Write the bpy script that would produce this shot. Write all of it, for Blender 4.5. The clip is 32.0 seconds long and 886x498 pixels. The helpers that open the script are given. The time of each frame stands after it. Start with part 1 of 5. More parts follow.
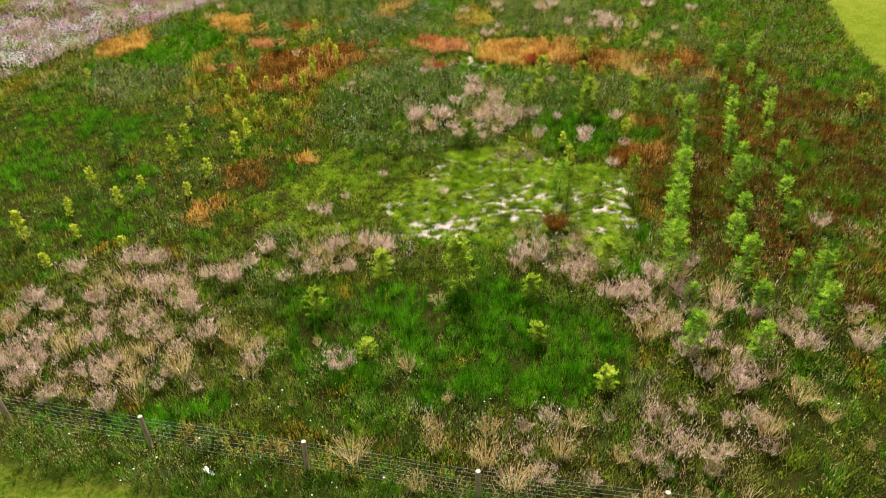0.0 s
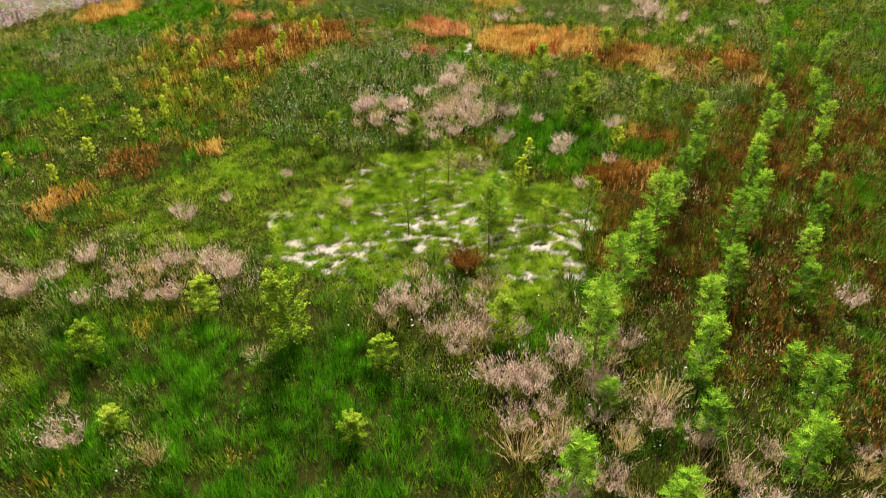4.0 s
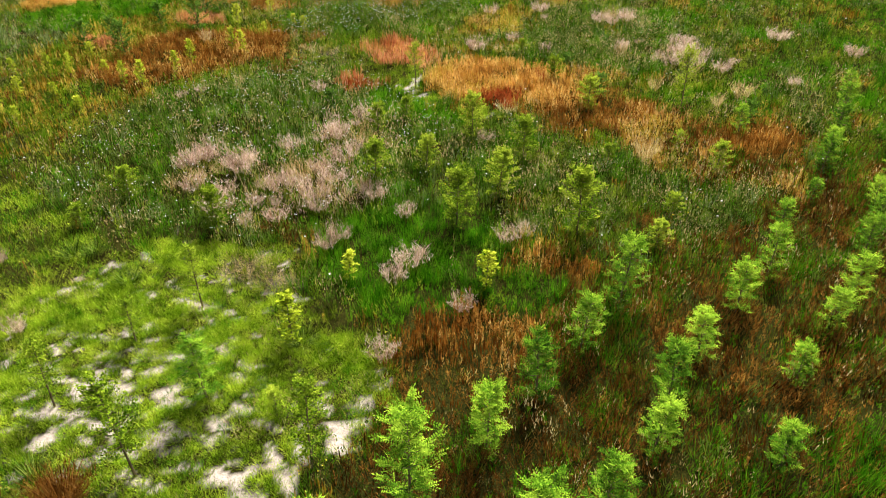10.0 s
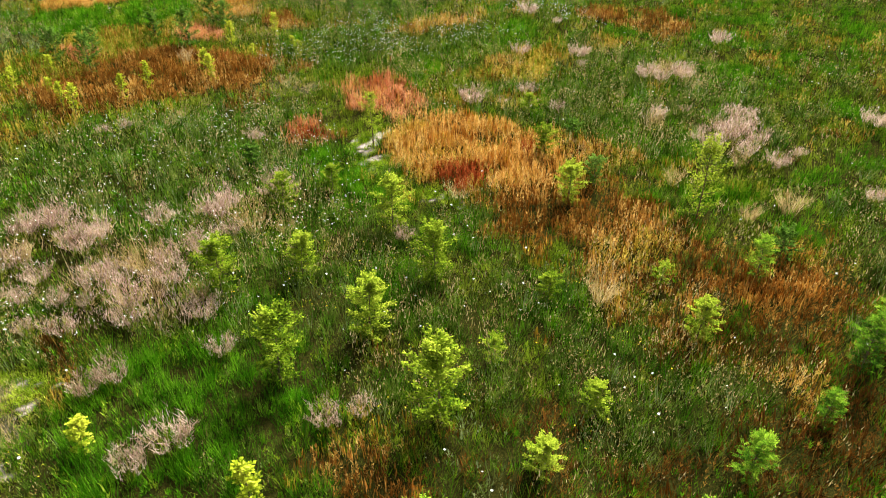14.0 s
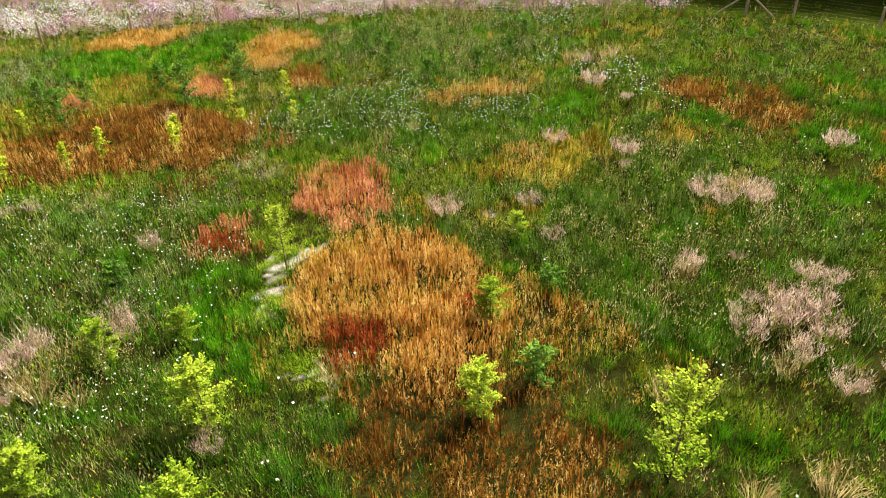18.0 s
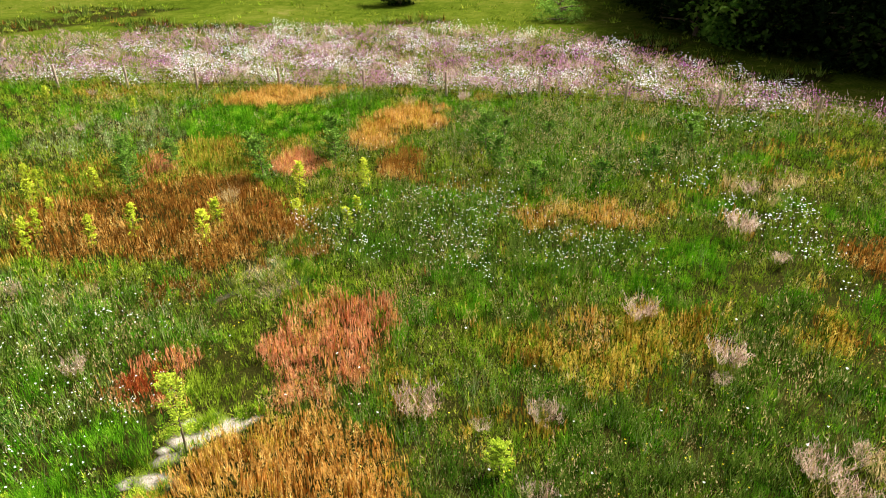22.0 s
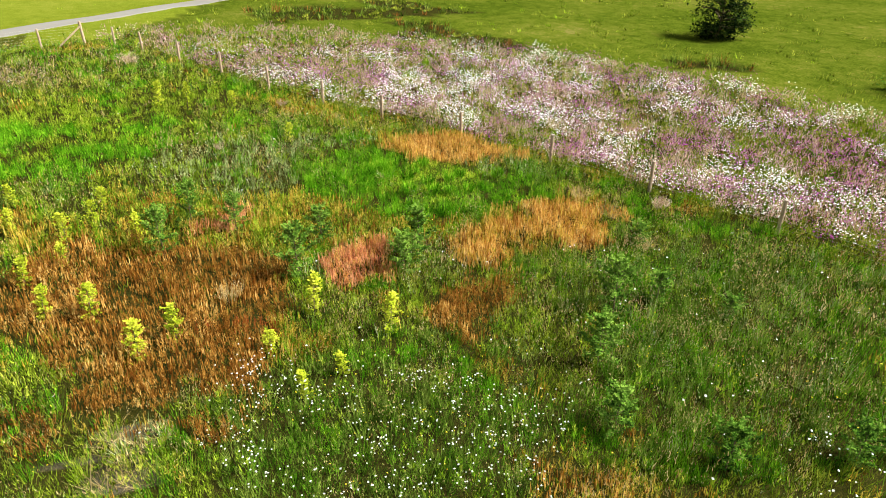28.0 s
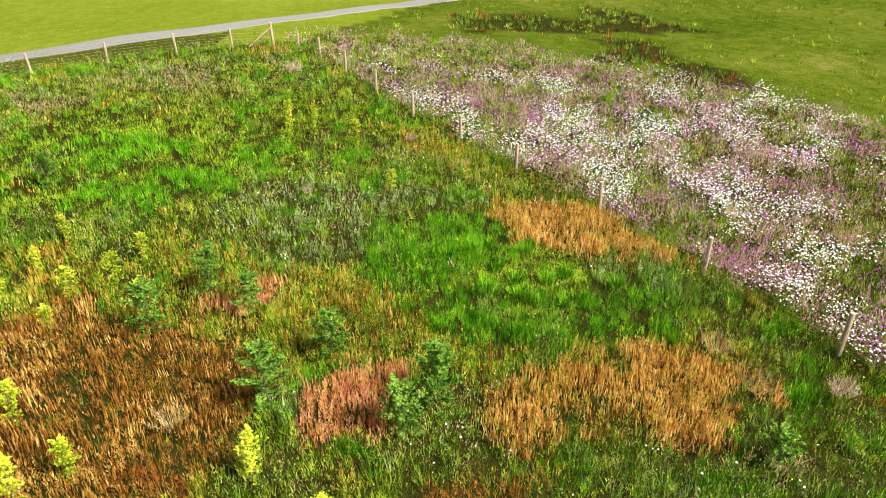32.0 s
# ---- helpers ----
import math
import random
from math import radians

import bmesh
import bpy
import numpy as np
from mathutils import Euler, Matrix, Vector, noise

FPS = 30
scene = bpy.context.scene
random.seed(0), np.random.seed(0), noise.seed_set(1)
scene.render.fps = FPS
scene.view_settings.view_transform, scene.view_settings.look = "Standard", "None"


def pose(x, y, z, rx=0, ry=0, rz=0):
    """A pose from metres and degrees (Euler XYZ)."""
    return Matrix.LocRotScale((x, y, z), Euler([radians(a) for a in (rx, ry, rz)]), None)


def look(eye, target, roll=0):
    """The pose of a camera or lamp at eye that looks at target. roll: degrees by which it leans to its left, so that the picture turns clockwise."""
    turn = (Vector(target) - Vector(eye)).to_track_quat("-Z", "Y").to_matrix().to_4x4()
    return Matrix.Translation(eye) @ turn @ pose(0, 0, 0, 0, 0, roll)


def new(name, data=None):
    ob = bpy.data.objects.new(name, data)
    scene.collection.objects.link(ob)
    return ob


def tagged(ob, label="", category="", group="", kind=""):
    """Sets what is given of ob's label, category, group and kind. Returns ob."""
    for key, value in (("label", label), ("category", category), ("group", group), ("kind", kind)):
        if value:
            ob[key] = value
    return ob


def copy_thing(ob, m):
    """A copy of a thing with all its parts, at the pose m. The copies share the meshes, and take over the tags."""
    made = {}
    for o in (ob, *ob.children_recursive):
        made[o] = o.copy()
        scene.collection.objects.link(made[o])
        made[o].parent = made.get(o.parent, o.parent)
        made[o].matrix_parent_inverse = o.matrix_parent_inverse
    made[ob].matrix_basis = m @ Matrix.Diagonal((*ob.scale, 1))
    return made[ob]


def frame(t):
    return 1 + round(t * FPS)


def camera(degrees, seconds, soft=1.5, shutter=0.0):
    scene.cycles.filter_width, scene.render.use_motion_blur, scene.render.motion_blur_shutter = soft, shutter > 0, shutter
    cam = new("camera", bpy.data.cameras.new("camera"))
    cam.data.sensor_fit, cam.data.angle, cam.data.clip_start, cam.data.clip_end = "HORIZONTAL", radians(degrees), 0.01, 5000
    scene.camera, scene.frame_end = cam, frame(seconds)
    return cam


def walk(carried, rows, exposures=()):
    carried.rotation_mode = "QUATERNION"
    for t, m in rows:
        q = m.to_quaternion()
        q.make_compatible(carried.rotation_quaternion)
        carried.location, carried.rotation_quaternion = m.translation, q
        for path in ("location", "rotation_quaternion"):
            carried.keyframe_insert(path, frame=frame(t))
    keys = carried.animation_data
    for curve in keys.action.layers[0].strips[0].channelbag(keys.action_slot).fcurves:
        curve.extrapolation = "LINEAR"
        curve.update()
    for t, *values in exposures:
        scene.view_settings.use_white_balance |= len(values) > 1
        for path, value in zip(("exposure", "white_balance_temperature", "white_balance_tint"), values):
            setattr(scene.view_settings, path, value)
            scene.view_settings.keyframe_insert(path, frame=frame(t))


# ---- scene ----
cam = camera(64.93, 32.0, soft=1.0)
PATH = [
    (0.0, (-19.250, 4.971, 13.854), (-11.143, 19.324, 2.529), -0.88),
    (1.0, (-17.078, 5.445, 12.737), (-9.590, 20.147, 1.434), -1.04),
    (2.0, (-14.993, 6.045, 11.860), (-8.125, 21.054, 0.566), -0.97),
    (2.5, (-13.958, 6.371, 11.509), (-7.419, 21.541, 0.235), -0.95),
    (4.5, (-10.123, 8.079, 10.751), (-4.730, 23.717, -0.490), -0.57),
    (5.0, (-9.230, 8.572, 10.584), (-4.087, 24.305, -0.641), -0.50),
    (6.0, (-7.493, 9.509, 10.272), (-2.861, 25.404, -0.949), -0.35),
    (7.0, (-5.824, 10.547, 10.000), (-1.719, 26.572, -1.240), -0.04),
    (8.0, (-4.136, 11.673, 9.684), (-0.613, 27.835, -1.557), 0.08),
    (9.0, (-2.479, 12.876, 9.380), (0.480, 29.153, -1.859), 0.29),
    (10.0, (-0.919, 14.108, 9.234), (1.513, 30.486, -1.984), 0.47),
    (11.0, (0.588, 15.419, 9.132), (2.464, 31.898, -2.045), 0.61),
    (12.0, (2.023, 16.806, 9.035), (2.966, 33.352, -2.160), 0.82),
    (13.0, (3.405, 18.230, 8.949), (3.376, 34.798, -2.253), 0.99),
    (14.0, (4.723, 19.646, 8.889), (3.746, 36.193, -2.301), 1.18),
    (14.5, (5.352, 20.409, 8.851), (3.881, 36.936, -2.316), 1.25),
    (16.5, (7.793, 24.188, 8.726), (4.093, 40.417, -2.362), -0.49),
    (17.0, (8.198, 25.053, 8.750), (4.104, 41.255, -2.239), -0.62),
    (18.0, (8.962, 26.724, 8.697), (3.586, 42.749, -1.994), -0.66),
    (19.0, (9.503, 28.421, 8.668), (2.659, 44.085, -1.715), -0.56),
    (20.0, (9.931, 30.106, 8.691), (1.648, 45.257, -1.400), -0.38),
    (21.0, (10.263, 31.818, 8.721), (0.607, 46.314, -1.108), -0.36),
    (22.0, (10.578, 33.681, 8.796), (-0.412, 47.359, -0.801), -0.31),
    (23.0, (10.893, 35.607, 8.897), (-1.285, 48.257, -0.678), -0.22),
    (24.0, (10.934, 37.585, 8.986), (-2.310, 49.075, -0.636), -0.04),
    (25.0, (10.604, 39.465, 9.063), (-3.587, 49.712, -0.613), 0.13),
    (25.5, (10.338, 40.390, 9.102), (-4.288, 49.975, -0.603), 0.24),
    (27.5, (8.811, 43.548, 9.248), (-7.146, 50.611, -0.525), 1.07),
    (28.0, (8.319, 44.383, 9.263), (-7.937, 50.692, -0.532), 0.96),
    (29.0, (7.252, 45.956, 9.331), (-9.488, 50.702, -0.531), 0.67),
    (30.0, (6.007, 47.420, 9.342), (-11.081, 50.540, -0.571), 0.25),
    (31.0, (4.589, 48.790, 9.341), (-12.698, 50.242, -0.612), -0.14),
    (32.0, (3.105, 50.018, 9.361), (-14.219, 49.775, -0.630), -0.56),
]
walk(cam, [(t, look(eye, target, roll)) for t, eye, target, roll in PATH],
     exposures=[(0.0, 1.28), (14.0, 1.38), (22.0, 1.48), (27.0, 1.38), (32.0, 1.3)])

# ---- world and light: a bright day with thin cloud ----
world = bpy.data.worlds.new("overcast_sky")
scene.world = world
world.use_nodes = True
sky = world.node_tree.nodes.new("ShaderNodeTexSky")
sky.sky_type = "NISHITA"
sky.sun_disc = False
sky.sun_elevation = radians(47)
sky.sun_rotation = radians(24)
sky.dust_density = 4.0
sky.air_density = 1.2
back = world.node_tree.nodes["Background"]
back.inputs["Strength"].default_value = 0.055
cloud = world.node_tree.nodes.new("ShaderNodeHueSaturation")  # thin cloud greys the blue
cloud.inputs["Saturation"].default_value = 0.25
world.node_tree.links.new(sky.outputs[0], cloud.inputs["Color"])
world.node_tree.links.new(cloud.outputs[0], back.inputs["Color"])
sun = new("sun", bpy.data.lights.new("sun", "SUN"))
sun.data.energy = 4.7
sun.data.angle = radians(16)
sun.data.color = (0.98, 0.97, 0.84)
sun.matrix_world = look((8, 18, 21), (0, 0, 0))


# ---- small numeric helpers ----
def ground_z(x, y):
    """Height of the bare ground: a gentle slope with low swells."""
    swell = 0.05 * np.sin(x * 0.61 + 1.3) * np.sin(y * 0.47) + 0.03 * np.sin(x * 1.7 + y * 1.1)
    far = np.clip((np.hypot(x + 6, y - 36) - 60) / 60, 0, 1)
    return (0.63 + 0.0194 * np.clip(x, -70, 70) - 0.016 * np.clip(y, -70, 110)) * (1 - 0.3 * far) + swell


RNG = np.random.default_rng(11)
TABLE = RNG.random((256, 256)).astype(np.float32)


def value_noise(x, y, size):
    """Smooth noise from 0 to 1 with cells of the given size."""
    u, v = x / size + 1000.0, y / size + 1000.0
    i, j = np.floor(u).astype(int), np.floor(v).astype(int)
    a, b = u - i, v - j
    a, b = a * a * (3 - 2 * a), b * b * (3 - 2 * b)
    n00, n10 = TABLE[i % 256, j % 256], TABLE[(i + 1) % 256, j % 256]
    n01, n11 = TABLE[i % 256, (j + 1) % 256], TABLE[(i + 1) % 256, (j + 1) % 256]
    return (n00 * (1 - a) + n10 * a) * (1 - b) + (n01 * (1 - a) + n11 * a) * b


def fractal(x, y, size):
    return (value_noise(x, y, size) + 0.5 * value_noise(x + 31, y + 17, size / 2.1) + 0.25 * value_noise(x + 7, y + 53, size / 4.3)) / 1.75


def to_line(x, y, points):
    """Distance of each point to a polyline, and on which side of it (positive: left of its course)."""
    best = np.full(np.shape(x), 1e9)
    side = np.ones(np.shape(x))
    for (x0, y0), (x1, y1) in zip(points, points[1:]):
        dx, dy = x1 - x0, y1 - y0
        t = np.clip(((x - x0) * dx + (y - y0) * dy) / (dx * dx + dy * dy), 0, 1)
        d = np.hypot(x - x0 - t * dx, y - y0 - t * dy)
        near = d < best
        best = np.where(near, d, best)
        side = np.where(near, np.sign(dx * (y - y0) - dy * (x - x0)), side)
    return best, side


# ---- the plan: boundaries ----
SOUTH_FENCE = [(3.5, -1.6), (-1.5, 2.6), (-4.6, 5.3), (-7.6, 7.9), (-10.7, 10.6), (-13.8, 13.15), (-16.85, 15.95), (-19.95, 18.75), (-23.0, 21.6), (-25.9, 24.2), (-28.7, 26.6), (-31.5, 28.9), (-34.2, 31.6), (-36.2, 34.6), (-37.8, 37.3), (-38.6, 39.5)]
NORTH_FENCE = [(-38.6, 39.5), (-37.6, 41.2), (-36.1, 42.7), (-32.6, 44.6), (-29.0, 46.5), (-25.6, 48.4), (-22.6, 50.4), (-19.6, 52.3), (-16.2, 54.6), (-12.65, 56.7), (-9.2, 58.6), (-5.3, 60.4), (-1.8, 61.8), (1.8, 63.0), (5.4, 64.1), (8.9, 64.9), (12.1, 65.4), (14.2, 64.7), (17.6, 63.0)]
STRIP_EDGE = [(-41.0, 41.0), (-40.7, 46.6), (-38.5, 52.0), (-35.7, 56.3), (-29.6, 63.4), (-24.4, 67.8), (-18.0, 71.3), (-11.9, 72.8), (-6.0, 71.9), (0.0, 69.6), (5.1, 67.3), (9.5, 65.6)]
EAST_EDGE = [(2.0, 5.0), (8.5, 13.0), (17.0, 22.6), (21.0, 28.2), (27.0, 33.6), (36.0, 45.0), (36.0, 70.0)]
GLADE = [(-16, 17), (-6, 20), (0, 24), (5, 31), (5, 38), (2, 45), (-4, 50), (-9, 51)]  # the middle of the meadow, with the finest growth


def land(x, y):
    """0 meadow inside the fence, 1 mown grass, 2 flower strip, 3 rough grassland."""
    ds, ss = to_line(x, y, SOUTH_FENCE)
    dn, sn = to_line(x, y, NORTH_FENCE)
    de, se = to_line(x, y, EAST_EDGE)
    dt, st = to_line(x, y, STRIP_EDGE)
    kind = np.zeros(np.shape(x), int)
    kind[(se < 0) & (x > 0)] = 1
    outside = (sn > 0) & (dn < ds + 40) & (y > 38)
    kind[outside] = 3
    kind[outside & (st < 0) & (y > 40) & (x < 9.5)] = 2
    kind[(ss > 0) & (ds < dn) & ~outside] = 1
    kind[(ss > 0) & (x < -20) & (ds <= dn + 0.01) & (y < 43 - 0.55 * (x + 35))] = 1
    return kind, ds, dn, de


# ---- the plan: areas of plants, later ones over earlier ones ----
AREAS = []


def area(kind, cover, *outline):
    """Plants of one kind inside an outline of x, y pairs; cover: how much of it they fill."""
    AREAS.append((kind, cover, np.array(outline).reshape(-1, 2)))


area("brown", 0.85, -0.5, 22.6, 1.6, 24.9, 3.5, 24.8, 7.0, 28.0, 11.4, 32.3, 15.2, 28.8, 3.7, 16.8, -0.4, 14.7, -2.6, 15.4, -2.1, 19.1)
area("brown", 0.8, 2.7, 25.7, 4.5, 26.7, 8.5, 28.6, 9.8, 27.0, 11.5, 26.4, 7.2, 20.8, 3.8, 18.4, -1.0, 19.2, -0.3, 22.1, 1.8, 23.0)
area("dark", 0.75, 4.3, 30.9, 6.7, 31.1, 8.0, 30.0, 9.2, 29.2, 10.5, 28.5, 8.4, 27.0, 6.4, 26.6, 5.2, 27.2, 4.4, 28.5)
area("brown", 0.75, 7.9, 26.6, 12.2, 24.5, 14.6, 21.8, -0.5, 12.1, -1.9, 13.0, 4.0, 18.3, 1.3, 20.2)
area("yarrow", 0.9, -9.5, 31.5, -9.0, 34.3, -8.0, 38.0, -5.9, 38.6, -3.5, 40.1, 0.3, 38.7, 1.8, 35.9, 2.7, 33.5, 1.7, 31.0, -0.7, 29.9, -2.0, 28.6, -3.7, 27.9, -5.6, 28.6, -7.3, 29.1, -8.9, 30.4)
area("yarrow", 0.8, -7.8, 33.4, -6.3, 36.9, -3.1, 38.6, -0.9, 37.8, 1.1, 35.1, 0.8, 33.4, -1.8, 33.4, -2.3, 31.5, -5.9, 31.6, -7.0, 32.1)
area("yarrow", 0.8, -4.1, 35.6, -4.0, 38.1, -1.7, 38.2, -0.2, 37.4, 0.6, 35.6, -0.3, 34.2, -1.0, 32.7)
area("dark", 0.8, 6.0, 40.2, 6.9, 42.8, 8.9, 44.7, 12.4, 44.6, 14.4, 43.7, 13.3, 37.7, 10.7, 37.0, 9.0, 37.9, 7.6, 38.7)
area("dark", 0.7, 4.0, 41.1, 4.7, 43.1, 6.9, 44.3, 8.1, 46.1, 10.4, 47.5, 11.1, 43.6, 5.7, 39.4)
area("dark", 0.85, -5.1, 55.7, -1.3, 60.4, 2.7, 62.5, 6.3, 63.2, 4.2, 58.0, 2.0, 52.8, -1.1, 51.7)
area("dark", 0.8, -5.5, 52.6, -7.1, 56.6, -3.4, 58.9, -2.0, 60.8, 1.5, 56.5, -0.3, 51.6, -2.9, 52.5)
area("olive", 0.8, -13.8, 39.7, -10.6, 42.2, -8.0, 46.1, -4.2, 45.7, -4.1, 41.6, -6.3, 39.8, -8.5, 37.8, -9.4, 34.5, -11.1, 33.6, -12.5, 34.6)
area("olive", 0.7, -14.6, 41.5, -14.1, 43.5, -12.6, 46.6, -11.4, 50.4, -9.7, 52.8, -7.8, 50.9, -8.4, 47.8, -8.9, 45.1, -9.8, 42.4)
area("olive", 0.8, -10.1, 46.1, -12.2, 46.5, -11.7, 48.9, -11.3, 50.5, -9.6, 50.4, -8.9, 48.8, -10.1, 46.9)
area("lime", 0.85, -22.1, 32.7, -25.6, 34.4, -25.0, 37.7, -23.0, 42.0, -18.9, 43.8, -17.4, 40.9, -15.3, 39.1, -15.1, 36.7)
area("lime", 0.8, -24.9, 37.1, -24.8, 41.1, -19.1, 43.7, -16.8, 41.8, -15.5, 38.5)
area("rush", 0.4, -22.5, 43.5, -19.2, 44.7, -15.2, 40.2, -15.9, 35.9, -19.5, 35.9, -18.3, 31.6, -17.2, 29.4, -19.0, 28.7, -21.1, 29.6, -22.9, 30.8)
area("rush", 0.9, -14.7, 47.4, -16.0, 51.1, -14.8, 51.5, -12.5, 50.0, -11.3, 50.5, -11.4, 48.6, -12.5, 47.4)
area("rush", 0.8, -17.2, 50.1, -15.4, 51.5, -11.7, 54.2, -9.7, 55.6, -9.3, 53.1, -9.1, 50.5, -11.3, 48.8, -14.1, 48.4)
area("rush", 0.8, -0.1, 36.9, 0.4, 38.1, 1.2, 37.6, 1.7, 35.8, 2.7, 35.0, 3.1, 34.0, 2.5, 33.8, 1.0, 34.8)
area("rush", 0.8, 12.4, 44.6, 13.5, 45.7, 14.7, 45.4, 14.4, 43.7, 12.9, 43.8)
area("cotton", 0.9, -3.3, 45.7, -2.3, 48.0, -0.5, 50.1, 2.0, 48.8, 5.0, 49.3, 6.2, 48.0, 4.4, 47.4, 3.1, 45.4, 1.0, 45.0, -0.8, 44.5)
area("cotton", 0.9, -3.0, 43.8, -3.8, 44.9, -3.1, 46.8, -2.1, 48.7, -1.1, 49.8, 0.3, 48.8, 1.2, 48.1, -0.2, 44.0, -1.3, 43.9)
area("daisy", 0.85, 5.3, 52.7, 5.8, 54.7, 7.7, 54.1, 9.1, 51.4, 9.8, 49.6, 8.5, 50.5, 7.0, 51.2)
area("daisy", 0.7, 2.0, 53.6, 3.8, 56.4, 5.2, 54.9, 3.3, 52.7)
area("daisy", 0.7, 1.0, 60.3, 3.3, 62.5, 4.6, 61.1, 2.4, 58.2)
area("pink", 0.9, -22.9, 27.4, -21.9, 27.4, -19.2, 25.6, -18.1, 25.7, -17.4, 24.9, -17.2, 22.0, -16.2, 20.5, -16.9, 18.9, -17.7, 19.9, -19.2, 19.8, -20.5, 20.4, -23.1, 22.3)
area("pink", 0.75, -21.8, 28.4, -18.6, 27.2, -15.7, 25.6, -13.1, 24.9, -10.8, 23.3, -10.9, 22.2, -13.2, 22.5, -16.2, 23.7, -19.7, 25.9)
area("pink", 0.7, -14.1, 15.8, -11.9, 14.8, -9.4, 12.8, -6.3, 15.4, -3.8, 15.8, -0.5, 12.3, -5.4, 9.1, -5.9, 11.4, -8.4, 9.5, -14.9, 13.5)
area("pink", 0.6, 2.4, 15.9, 4.6, 15.5, 2.8, 14.3, 1.8, 15.0)
area("rush", 0.95, -15.1, 22.7, -12.7, 21.9, -11.0, 20.5, -9.0, 18.9, -8.1, 17.6, -7.3, 15.3, -8.0, 14.1, -10.5, 14.0, -11.8, 15.5, -14.3, 16.2, -15.8, 17.9, -15.9, 20.4)
area("dark", 0.6, -15.4, 19.0, -13.7, 19.7, -13.0, 18.1, -14.1, 16.7, -15.3, 17.6)
area("dark", 0.6, -17.1, 17.7, -15.1, 17.4, -13.8, 16.1, -14.2, 14.7, -16.5, 16.1)
area("pink", 0.85, -7.6, 21.0, -6.2, 20.9, -4.4, 19.3, -4.9, 18.1, -6.6, 18.4, -7.9, 19.6)
area("pink", 0.8, -8.6, 20.6, -7.7, 20.7, -6.3, 20.6, -5.8, 19.7, -5.3, 18.6, -6.5, 18.1, -7.4, 18.9, -8.4, 19.6)
area("pink", 0.8, -13.8, 24.7, -12.8, 24.4, -11.4, 24.2, -11.0, 22.8, -12.0, 22.5, -13.3, 22.5)
area("pink", 0.7, -12.7, 26.6, -12.3, 27.7, -11.6, 26.6, -11.6, 25.2, -12.3, 25.4)
area("pink", 0.7, -6.4, 17.0, -5.5, 17.4, -4.2, 16.9, -3.1, 17.9, -3.5, 16.6, -4.0, 15.8, -6.4, 16.5)
area("turf", 0.95, -13.3, 26.0, -13.0, 27.9, -12.0, 29.9, -9.7, 32.0, -7.2, 29.4, -6.0, 27.8, -5.7, 26.0, -8.1, 25.6, -9.7, 25.4, -10.2, 24.3, -11.6, 24.2)
area("turf", 0.8, -14.2, 29.4, -12.0, 30.1, -10.3, 32.1, -8.8, 30.4, -8.7, 28.5, -10.4, 26.9, -12.4, 26.6, -14.3, 27.0)
area("sandturf", 1.0, -10.1, 24.8, -9.7, 26.2, -8.1, 26.6, -6.4, 27.8, -5.3, 29.1, -3.6, 28.0, -2.3, 27.6, -1.9, 24.5, -0.3, 23.9, -0.7, 22.2, -2.0, 20.8, -3.0, 19.6, -3.9, 18.8, -5.0, 19.0, -5.8, 20.0, -6.1, 21.3, -7.2, 21.3, -8.4, 21.5, -8.8, 22.5, -9.8, 23.0, -10.3, 24.1)
area("straw", 0.8, -4.6, 28.4, -3.0, 27.7, -1.9, 26.6, -2.2, 25.8, -3.5, 26.5, -4.4, 27.2)
area("pink", 0.9, -5.7, 32.4, -4.8, 33.1, -3.1, 32.0, -2.1, 31.8, -1.3, 30.6, -0.1, 29.6, -1.7, 28.9, -3.5, 29.7, -5.3, 30.3)
area("pink", 0.75, -6.4, 31.4, -5.4, 32.1, -2.8, 31.4, -1.9, 30.2, -1.9, 29.0, -3.0, 28.8, -5.1, 29.9)
area("pink", 0.7, -2.3, 32.9, -1.3, 34.2, 0.2, 34.8, 0.4, 33.2, -1.5, 32.2)
area("brown", 0.9, -2.9, 28.5, -2.3, 29.0, -1.8, 28.4, -2.1, 27.7, -2.8, 27.9)
area("rush", 0.95, -1.7, 29.0, 0.1, 29.4, 1.7, 29.6, 2.2, 27.8, 3.2, 25.7, 3.2, 24.7, 1.9, 24.6, 0.0, 24.3, -0.6, 25.1, -1.2, 25.9, -1.9, 27.0)
area("dark", 0.9, -1.4, 33.0, -0.3, 34.2, 1.3, 34.2, 3.3, 33.1, 5.1, 32.5, 5.2, 32.3, 0.8, 30.9)
area("dark", 0.8, -1.8, 31.4, -2.1, 32.6, 0.3, 32.4, 2.8, 31.7, 4.2, 31.0, 4.4, 29.7, 0.4, 28.8)
area("rust", 1.0, -0.2, 24.5, 1.3, 25.4, 2.1, 24.6, 2.3, 23.9, 1.7, 23.0, 0.4, 21.9, -0.2, 22.4, -0.5, 23.3)
area("rust", 0.85, 2.1, 26.2, 3.0, 26.7, 3.6, 26.2, 4.2, 26.6, 4.3, 26.1, 3.8, 25.2, 2.9, 25.7)
area("ochre", 0.9, 6.5, 33.5, 9.2, 33.3, 10.0, 31.5, 11.2, 29.9, 10.2, 27.6, 9.0, 29.3, 7.3, 30.1, 6.3, 32.1)
area("brown", 0.95, 8.1, 31.1, 9.5, 32.5, 10.4, 31.7, 12.1, 31.3, 11.2, 29.1, 10.1, 28.8, 9.1, 29.6, 8.1, 30.2)
area("rust", 0.8, 8.5, 33.1, 9.9, 33.1, 12.3, 31.8, 11.5, 29.5, 10.1, 30.1, 9.0, 31.3)
